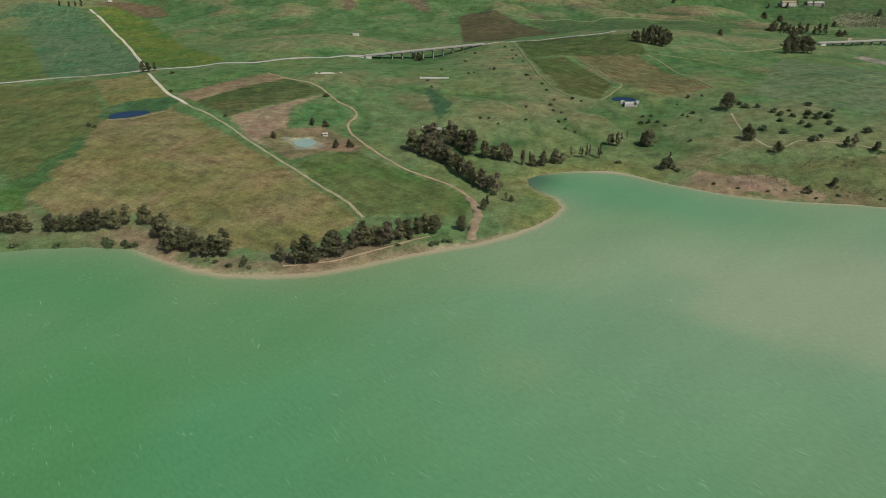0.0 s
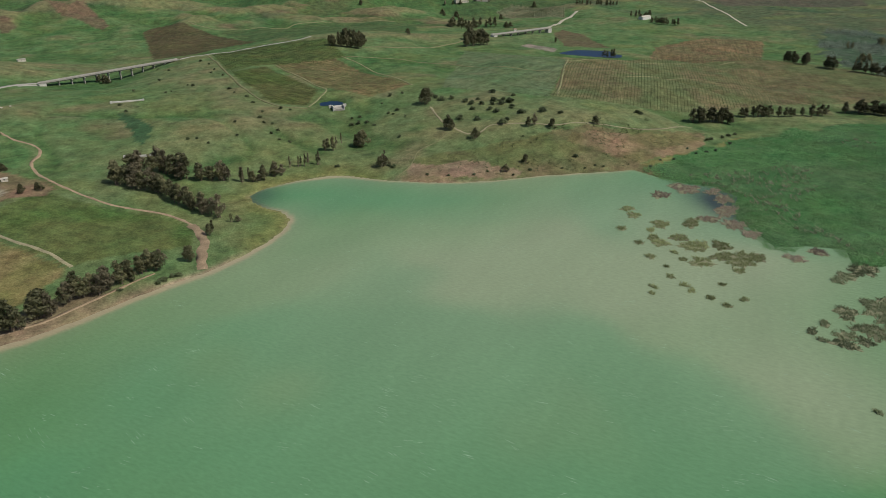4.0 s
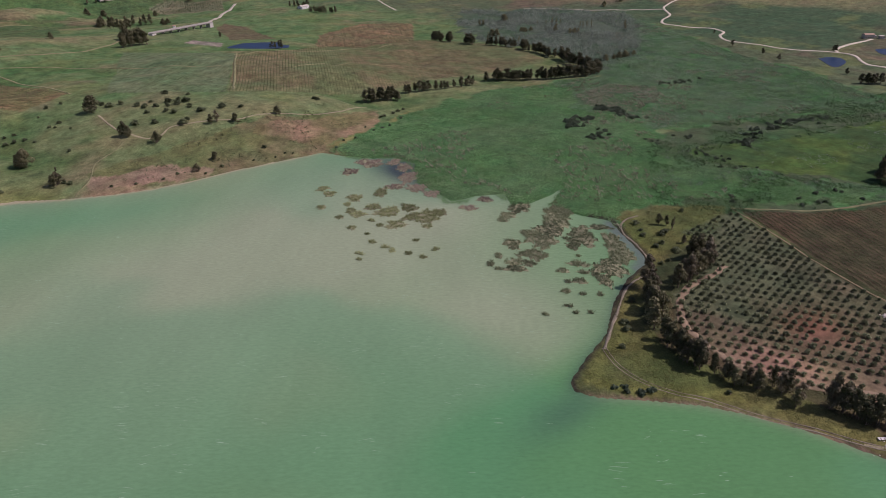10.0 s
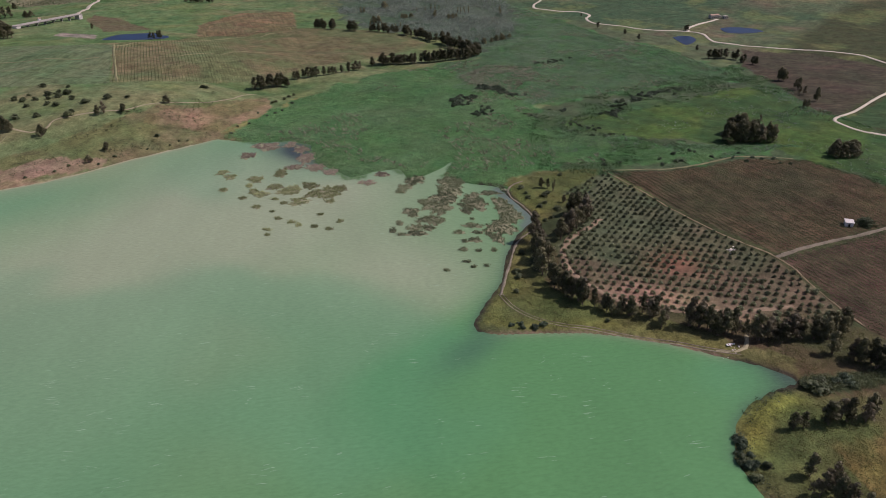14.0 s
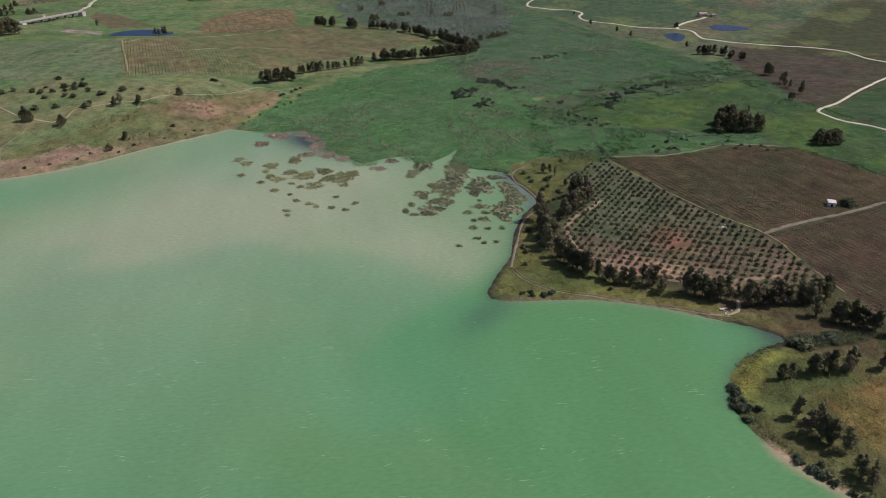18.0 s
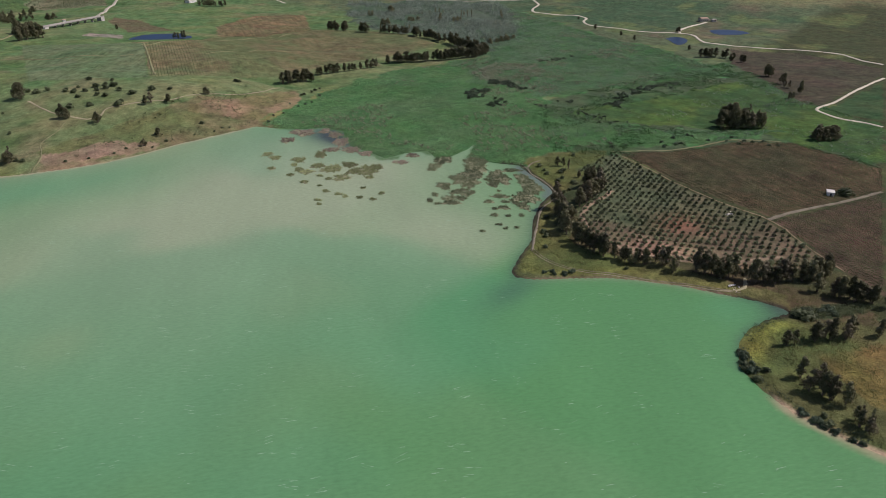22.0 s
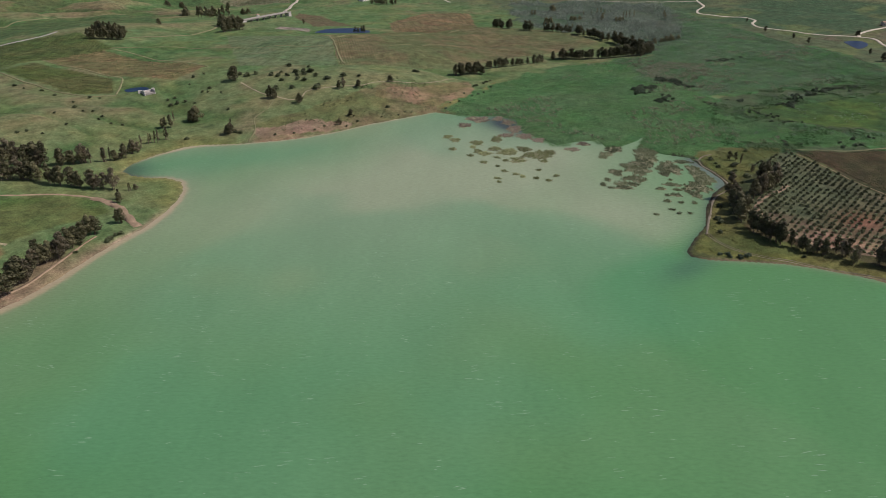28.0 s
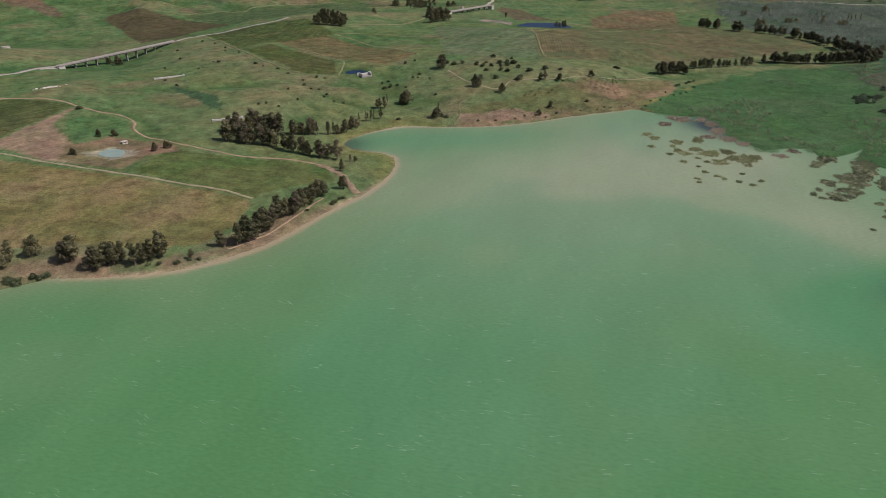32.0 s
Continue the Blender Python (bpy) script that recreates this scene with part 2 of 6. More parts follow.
HILLS = [
    (-420, 420, 6.4, 90),
    (-300, 420, 3.6, 90),
    (-170, 420, 5.4, 90),
    (-60, 400, 2.4, 90),
    (-380, 640, 15.4, 90),
    (-230, 600, 8.9, 90),
    (-110, 560, 4.8, 90),
    (0, 560, -1.2, 90),
    (-300, 850, 25.1, 90),
    (-190, 760, -2.5, 90),
    (-190, 840, -1.9, 90),
    (-60, 720, 11.7, 90),
    (-50, 840, 12.0, 90),
    (60, 540, -6.2, 90),
    (90, 630, 4.5, 90),
    (160, 500, 6.4, 90),
    (160, 600, 12.7, 90),
    (60, 760, 2.5, 90),
    (150, 860, 7.2, 90),
    (280, 500, 5.2, 90),
    (300, 600, 0.3, 90),
    (330, 700, 14.8, 90),
    (400, 580, -2.0, 90),
    (420, 780, 2.0, 90),
    (300, 900, 11.4, 90),
    (480, 650, 2.3, 90),
    (110, 950, 17.3, 90),
    (-145, 838, -8.6, 45),
    (277, 482, 8.7, 50),
    (-7, 565, 12.6, 50),
    (337, 683, 2.2, 60),
    (-213, 657, 8.2, 60),
    (-49, 840, 2.8, 45),
    (397, 573, 8.9, 50),
    (85, 560, -7.6, 50),
    (286, 862, -8.3, 60),
    (330, 430, -4.3, 40),
    (380, 500, -4.4, 45),
]
BASINS = [(-169, 464, 17, 12.1), (-345, 518, 22, 14.8), (78, 628, 14, 13.8), (402, 778, 46, 13.5), (965, 246, 36, 6.5), (866, 280, 30, 5.8)]
PLAN = {
    'road_main': [(-631, 655), (-600, 668), (-532, 693), (-425, 683), (-347, 711), (-280, 743), (-239, 780), (-208, 806)],
    'road_hill': [(-79, 876), (-50, 892), (20, 925), (85, 940)],
    'road_mid': [(143, 854), (196, 853), (255, 887), (323, 957)],
    'road_east_bridge': [(440, 1009), (496, 1092), (573, 1186)],
    'road_north': [(-440, 707), (-539, 841), (-631, 956), (-725, 1066), (-819, 1161)],
    'lane': [(-411, 660), (-354, 590), (-309, 549), (-257, 506), (-206, 456), (-163, 415), (-134, 389), (-108, 367), (-91, 348)],
    'dirt_track': [(-276, 658), (-239, 632), (-208, 610), (-191, 591), (-174, 570), (-155, 554), (-149, 536), (-150, 515), (-128, 477), (-97, 442), (-64, 420), (-47, 408), (-33, 390), (-25, 370), (-25, 350), (-24, 333)],
    'shore_track': [(-118, 286), (-102, 292), (-86, 301), (-65, 319), (-48, 333)],
    'cliff_path': [(159, 572), (160, 531), (164, 510), (171, 495), (182, 494), (192, 502), (206, 500), (223, 495), (242, 486), (263, 485), (318, 474), (367, 486)],
    'grove_rim': [(332, 107), (312, 106), (298, 107), (281, 102), (267, 90), (259, 74), (256, 55), (264, 32), (280, 10), (303, -10)],
    'slope_path': [(159, 503), (147, 494), (129, 485), (118, 462), (102, 443)],
    'white_road': [(1131, 643), (1075, 632), (1037, 618), (996, 579), (960, 568), (935, 548), (937, 521), (950, 487), (938, 457), (907, 444), (884, 416), (893, 382), (890, 350), (914, 300), (908, 275), (882, 254), (871, 239), (878, 208), (891, 160), (899, 110), (895, 88), (877, 63), (866, 37)],
    'marsh_road': [(1028, 613), (1001, 652), (961, 691), (930, 760), (905, 800)],
    'farm_road': [(916, 298), (936, 305), (970, 302), (1015, 297)],
    'bend_road': [(800, 25), (731, 35), (658, 43), (627, 50), (615, 44), (606, 27), (609, 11), (605, -7)],
    'vine_track': [(403, 144), (421, 124), (442, 103), (470, 91), (493, 78), (508, 49)],
    'farm_track': [(346, 11), (377, -1), (410, -19), (442, -34)],
    'grove_edge': [(403, 144), (381, 98), (358, 50), (346, 11), (326, -14), (305, -40)],
    'twin_track': [(225, 103), (219, 93), (217, 80), (220, 67), (227, 54), (233, 37), (241, 20), (246, 6), (251, -4)],
    'bank_track': [(352, 176), (345, 178), (335, 176), (326, 167), (320, 154), (311, 141), (303, 132), (293, 130), (279, 129), (266, 124), (253, 117), (237, 109), (224, 102)],
    'tram_a': [(114, 818), (182, 795), (245, 723), (309, 663)],
    'hill_edge': [(-45, 883), (-17, 752), (4, 677), (27, 629), (55, 620)],
    'tram_b': [(111, 818), (131, 770), (159, 647)],
    'tram_c': [(32, 785), (68, 696), (77, 669), (56, 623)],
    'tram_d': [(355, 723), (312, 638), (279, 572)],
    'tram_e': [(348, 714), (408, 710), (487, 708), (556, 700)],
    'tram_f': [(366, 614), (436, 624), (475, 593)],
    'spur': [(246, 5), (251, -2), (256, -4), (261, -3), (266, -1)],
    'field_straw': [(-319, 351), (-361, 448), (-364, 513), (-320, 539), (-238, 476), (-154, 402), (-92, 346), (-109, 313), (-130, 300), (-156, 300), (-194, 327), (-228, 335), (-278, 324)],
    'field_west': [(-619, 657), (-473, 650), (-376, 523), (-347, 463), (-323, 364), (-383, 385)],
    'field_bluegreen': [(-967, 1147), (-818, 1155), (-495, 788), (-442, 686), (-562, 698), (-778, 945)],
    'field_yellowgreen': [(-899, 1009), (-800, 967), (-562, 698), (-618, 673)],
    'field_lush': [(-809, 1158), (-736, 1182), (-355, 727), (-384, 691), (-426, 706)],
    'field_topbrown': [(-817, 1181), (-715, 1214), (-659, 1149), (-696, 1139)],
    'field_strip': [(-376, 625), (-305, 704), (-273, 660), (-327, 579), (-346, 587)],
    'field_brown_a': [(-334, 574), (-271, 655), (-248, 633), (-304, 556)],
    'field_dark': [(-304, 556), (-250, 638), (-195, 594), (-254, 516)],
    'field_tilled': [(-253, 515), (-193, 589), (-210, 547), (-193, 487), (-162, 424), (-216, 469)],
    'field_triangle': [(-201, 528), (-200, 556), (-174, 570), (-153, 538), (-156, 512), (-197, 505)],
    'field_bottom': [(-160, 418), (-128, 455), (-90, 428), (-46, 403), (-32, 381), (-31, 361), (-67, 357), (-92, 348)],
    'field_corner': [(-463, 640), (-430, 655), (-405, 649), (-333, 568), (-380, 538)],
    'drain': [(-338, 352), (-342, 390), (-352, 463), (-340, 456), (-318, 369), (-319, 337)],
    'bright_left': [(-343, 347), (-331, 364), (-304, 331), (-325, 325)],
    'pond_sand': [(-194, 475), (-182, 477), (-170, 483), (-157, 470), (-154, 455), (-171, 452)],
    'pond_rim': [(-206, 468), (-202, 492), (-176, 500), (-171, 509), (-135, 482), (-123, 461), (-125, 448), (-148, 446), (-159, 430), (-164, 426), (-193, 451)],
    'pond_reeds': [(-375, 517), (-379, 542), (-357, 566), (-334, 571), (-315, 553), (-321, 532), (-336, 530), (-359, 505)],
    'pond_bank': [(-359, 503), (-346, 506), (-337, 513), (-331, 526), (-321, 532)],
    'hill_brown': [(-340, 1357), (-280, 1297), (-256, 1314), (-207, 1217), (-218, 1203), (-283, 1258)],
    'hill_brown_b': [(-365, 1237), (-358, 1240), (-334, 1202), (-340, 1176), (-352, 1172)],
    'hollow': [(-109, 640), (-94, 627), (-78, 589), (-73, 558), (-80, 543), (-90, 572), (-101, 609)],
    'vine_f': [(-38, 1107), (96, 1156), (273, 1174), (250, 1040), (146, 961), (20, 987)],
    'tram_g': [(-112, 1196), (-45, 1122), (4, 1126), (96, 1161), (242, 1174)],
    'tram_h': [(842, 1240), (798, 1080), (743, 937)],
    'field_dam': [(437, 967), (470, 1007), (477, 951), (467, 840), (407, 850)],
    'field_topgrey': [(855, 1229), (1114, 1112), (1053, 1038), (844, 1141)],
    'dam_mud': [(350, 862), (366, 876), (386, 828), (374, 806), (358, 818)],
    'pond_w': [(-180, 470), (-175, 479), (-167, 477), (-161, 468), (-165, 456), (-174, 460)],
    'pond_blue': [(-366, 520), (-360, 530), (-343, 542), (-335, 532), (-341, 516), (-358, 508)],
    'dam_pond': [(67, 625), (69, 639), (89, 638), (86, 623)],
    'vine_a': [(-153, 1159), (-123, 1204), (13, 1004), (-55, 968), (-114, 939)],
    'vine_b': [(-40, 881), (21, 924), (101, 906), (115, 822), (75, 780), (22, 788), (-18, 768)],
    'vine_c': [(-17, 762), (22, 777), (70, 675), (55, 628), (24, 640)],
    'vine_d': [(32, 785), (103, 811), (158, 652), (115, 630), (71, 690)],
    'vine_e': [(356, 721), (504, 743), (627, 704), (665, 589), (642, 511), (575, 507), (471, 531), (394, 514), (270, 567)],
    'field_n': [(269, 846), (355, 722), (269, 568), (184, 627)],
    'field_farbrown': [(528, 832), (629, 873), (686, 821), (592, 699), (465, 735)],
    'bank_n': [(121, 474), (159, 471), (252, 478), (316, 472), (367, 468), (272, 415), (192, 415), (108, 439)],
    'prom_back': [(290, 111), (262, 93), (254, 56), (272, 10), (310, -18), (302, -41), (287, -60), (257, -65), (242, -31), (259, -24), (259, 13), (246, 52), (245, 92)],
    'cliff_a': [(119, 467), (136, 455), (172, 448), (192, 426), (182, 418), (138, 433), (109, 442)],
    'cliff_b': [(248, 472), (311, 464), (364, 464), (339, 431), (281, 420), (240, 458)],
    'yellow_bank': [(277, 415), (339, 431), (392, 454), (369, 437), (295, 410)],
    'blue_lake': [(362, 820), (375, 800), (402, 770), (426, 750), (440, 756), (443, 787), (405, 815)],
    'grove': [(351, 145), (399, 142), (378, 96), (355, 49), (344, 11), (326, -12), (309, -33), (296, -24), (273, 8), (259, 43), (254, 73), (268, 97), (289, 109), (327, 111), (357, 127)],
    'vineyard_n': [(402, 138), (439, 101), (489, 76), (510, 41), (489, -26), (444, -34), (392, -7), (351, 12), (363, 52)],
    'vineyard_s': [(346, 8), (437, -35), (290, -60), (304, -41), (327, -16)],
    'field_plough': [(849, 204), (877, 139), (847, 33), (812, 28), (635, 51), (642, 67), (712, 122), (766, 176)],
    'field_se': [(621, 42), (780, 22), (624, -4)],
    'wet_margin': [(484, 264), (613, 232), (731, 195), (786, 176), (642, 57), (607, -7), (483, -27), (510, 41), (486, 76), (399, 127), (377, 180)],
    'meadow': [(476, 218), (537, 194), (689, 144), (638, 66), (606, -7), (497, -25), (514, 42), (522, 87), (490, 146), (469, 208)],
    'pond_farm': [(970, 277), (1002, 256), (998, 220), (958, 234), (945, 256)],
    'pond_small': [(871, 299), (895, 291), (875, 270), (837, 267)],
    'reeds_n': [(275, 412), (388, 449), (488, 458), (611, 423), (746, 515), (950, 610), (840, 398), (785, 259), (721, 145), (689, 188), (507, 265), (459, 233), (487, 128), (547, 48), (462, 97), (418, 151), (383, 183), (347, 186), (330, 170), (290, 200), (262, 262), (262, 330), (280, 385)],
    'wood_far': [(823, 862), (744, 784), (686, 715), (650, 640), (690, 575), (672, 500), (645, 432), (731, 450), (874, 539), (965, 629), (955, 715), (905, 795)],
    'prom_grass': [(339, 182), (377, 180), (405, 148), (363, 133), (334, 136), (294, 129), (259, 108), (243, 84), (246, 52), (259, 13), (259, -24), (249, -28), (245, 8), (221, 55), (198, 94), (252, 120), (305, 140)],
    'near_grass': [(188, -22), (205, -17), (222, -19), (242, -29), (258, -65), (264, -84), (164, -84), (167, -62), (176, -40)],
    'orange_field': [(216, -48), (207, -55), (198, -64), (194, -71), (193, -84), (262, -84), (246, -69), (232, -60), (223, -54)],
    'cove_reeds': [(248, -27), (243, -33), (251, -44), (266, -56), (277, -60), (268, -46), (256, -34)],
    'olives_far': [(458, 1297), (500, 1327), (575, 1245), (535, 1150), (490, 1215)],
}


def shore(x, y):
    """The distance to the lake's edge: plus on land, minus on the water."""
    x, y = np.asarray(x, float), np.asarray(y, float)
    d, inside = np.full(x.shape, 1e9), np.zeros(x.shape, bool)
    for (ax, ay), (bx, by) in zip(LAKE, LAKE[1:] + LAKE[:1]):
        ex, ey = bx - ax, by - ay
        s = np.clip(((x - ax) * ex + (y - ay) * ey) / (ex * ex + ey * ey), 0, 1)
        d = np.minimum(d, np.hypot(x - ax - s * ex, y - ay - s * ey))
        if ay != by:
            inside ^= ((ay > y) != (by > y)) & (x < ex * (y - ay) / (by - ay) + ax)
    return np.where(inside, -d, d)


def within(poly, x, y):
    inside = np.zeros(np.shape(x), bool)
    for (ax, ay), (bx, by) in zip(poly, poly[1:] + poly[:1]):
        if ay != by:
            inside ^= ((ay > y) != (by > y)) & (x < (bx - ax) * (y - ay) / (by - ay) + ax)
    return inside


TABLE = np.random.RandomState(7).rand(128, 128)


def clouds(x, y, size, octaves=3):
    """Smooth noise from 0 to 1 over the plan."""
    total, weight, amp = 0.0, 0.0, 1.0
    for k in range(octaves):
        u, v = np.asarray(x) / size + 17.3 * k, np.asarray(y) / size + 5.1 * k
        i, j = np.floor(u).astype(int), np.floor(v).astype(int)
        f, h = u - i, v - j
        f, h = f * f * (3 - 2 * f), h * h * (3 - 2 * h)
        a, b = TABLE[i % 128, j % 128], TABLE[(i + 1) % 128, j % 128]
        c, e = TABLE[i % 128, (j + 1) % 128], TABLE[(i + 1) % 128, (j + 1) % 128]
        total, weight = total + amp * ((a * (1 - f) + b * f) * (1 - h) + (c * (1 - f) + e * f) * h), weight + amp
        amp, size = amp * 0.5, size * 0.5
    return total / weight


def smooth(a):
    a = np.clip(a, 0, 1)
    return a * a * (3 - 2 * a)


def ground(x, y, d=None):
    """The land's height: a low bank, rolling slopes north of the lake, hills beyond."""
    x, y = np.asarray(x, float), np.asarray(y, float)
    d = shore(x, y) if d is None else d
    z = np.where(d > 0, 0.9 * (1 - np.exp(-d / 4)) + 0.011 * np.minimum(d, 900), np.maximum(-4, d * 0.06) - 0.02)
    rise = sum(a * np.exp(-((x - hx) ** 2 + (y - hy) ** 2) / (2 * s * s)) for hx, hy, a, s in HILLS)
    north, east = smooth((y - 960) / 500), smooth((x - 820) / 600)
    hills = north * (26 + 24 * np.sin(x / 310 + y / 420 + 0.6) + 14 * np.sin(x / 140 - y / 230) + 0.02 * (y - 960))
    far = hills * np.clip((900 - x) / 500, 0.15, 1) + east * (14 + 9 * np.sin(y / 180 + x / 240))
    far = far + north * 150 * (clouds(x + 40, y, 230, 4) - 0.4) * np.clip((700 - x) / 400, 0.1, 1)
    z = z + rise * (1 - np.exp(-np.maximum(d, 0) / 45)) + np.where(d > 0, far, 0)
    z = z + np.where(d > 3, (clouds(x, y, 14, 2) - 0.5) * 0.7 + (clouds(x + 9, y + 40, 34, 2) - 0.5) * 2.2 * smooth((d - 25) / 60) * smooth((y - 420) / 60) + (clouds(x + 70, y, 60, 2) - 0.5) * 4.0 * smooth((d - 20) / 80), 0)
    gully = np.abs(clouds(x + 0.5 * y, y * 0.45, 85, 2) - 0.5) * 2
    z = z - 2.2 * np.exp(-(gully / 0.09) ** 2) * smooth((d - 18) / 70) * smooth((y - 440) / 60) * (smooth((820 - y) / 60) + smooth((y - 1020) / 80)) * smooth((700 - x) / 100) * smooth((x + 200) / 60)
    for px, py, r, level in BASINS:
        k = smooth(1.6 - np.hypot(x - px, y - py) / r)
        z = z * (1 - k) + level * k
    return z


def mesh(name, verts, faces, material, smooth_faces=False, tint=None, rows=None):
    me = bpy.data.meshes.new(name)
    me.from_pydata([tuple(v) for v in verts] if not isinstance(verts, np.ndarray) else verts.tolist(), [], faces if isinstance(faces, list) else faces.tolist())
    if smooth_faces:
        me.polygons.foreach_set("use_smooth", [True] * len(me.polygons))
    if tint is not None:
        layer = me.color_attributes.new("tint", "FLOAT_COLOR", "POINT")
        layer.data.foreach_set("color", (tint if tint.shape[1] == 4 else np.concatenate([tint, np.ones((len(tint), 1))], 1)).astype(np.float32).ravel())
    if rows is not None:
        me.attributes.new("rows", "FLOAT_VECTOR", "POINT").data.foreach_set("vector", rows.astype(np.float32).ravel())
    me.materials.append(material)
    me.update()
    return me


def steps(bands, far_from, far_to):
    """Grid lines: a chosen spacing in each band, wider and wider outside them."""
    mid = [bands[0][0]]
    for _, end, fine in bands:
        mid += list(np.linspace(mid[-1], end, max(2, round((end - mid[-1]) / fine) + 1))[1:])
    s, up = bands[-1][2], [mid[-1]]
    while up[-1] < far_to:
        s *= 1.25
        up.append(up[-1] + s)
    s, down = bands[0][2], [mid[0]]
    while down[-1] > far_from:
        s *= 1.25
        down.append(down[-1] - s)
    return np.array(down[:0:-1] + mid + up[1:])


def sheet(name, xs, ys, height, colours, material, rows=None):
    X, Y = np.meshgrid(xs, ys, indexing="ij")
    x, y = X.ravel(), Y.ravel()
    d = shore(x, y)
    z = height(x, y, d)
    n, k = len(xs), len(ys)
    i = (np.arange(n - 1)[:, None] * k + np.arange(k - 1)[None, :]).ravel()
    faces = np.stack([i, i + k, i + k + 1, i + 1], 1)
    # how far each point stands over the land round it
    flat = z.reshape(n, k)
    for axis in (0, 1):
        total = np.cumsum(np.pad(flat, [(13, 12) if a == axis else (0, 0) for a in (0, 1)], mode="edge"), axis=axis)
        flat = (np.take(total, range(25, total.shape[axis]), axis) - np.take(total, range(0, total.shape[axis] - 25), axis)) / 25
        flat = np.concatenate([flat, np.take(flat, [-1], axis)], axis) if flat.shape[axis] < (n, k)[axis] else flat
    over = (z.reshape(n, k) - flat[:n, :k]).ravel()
    me = mesh(name, np.stack([x, y, z], 1), faces, material, True, colours(x, y, d, over), rows(x, y) if rows else None)
    return new(name, me)


def mixed(c, colour, amount):
    amount = np.clip(amount, 0, 1)[:, None]
    return c * (1 - amount) + np.array(colour)[None, :] * amount


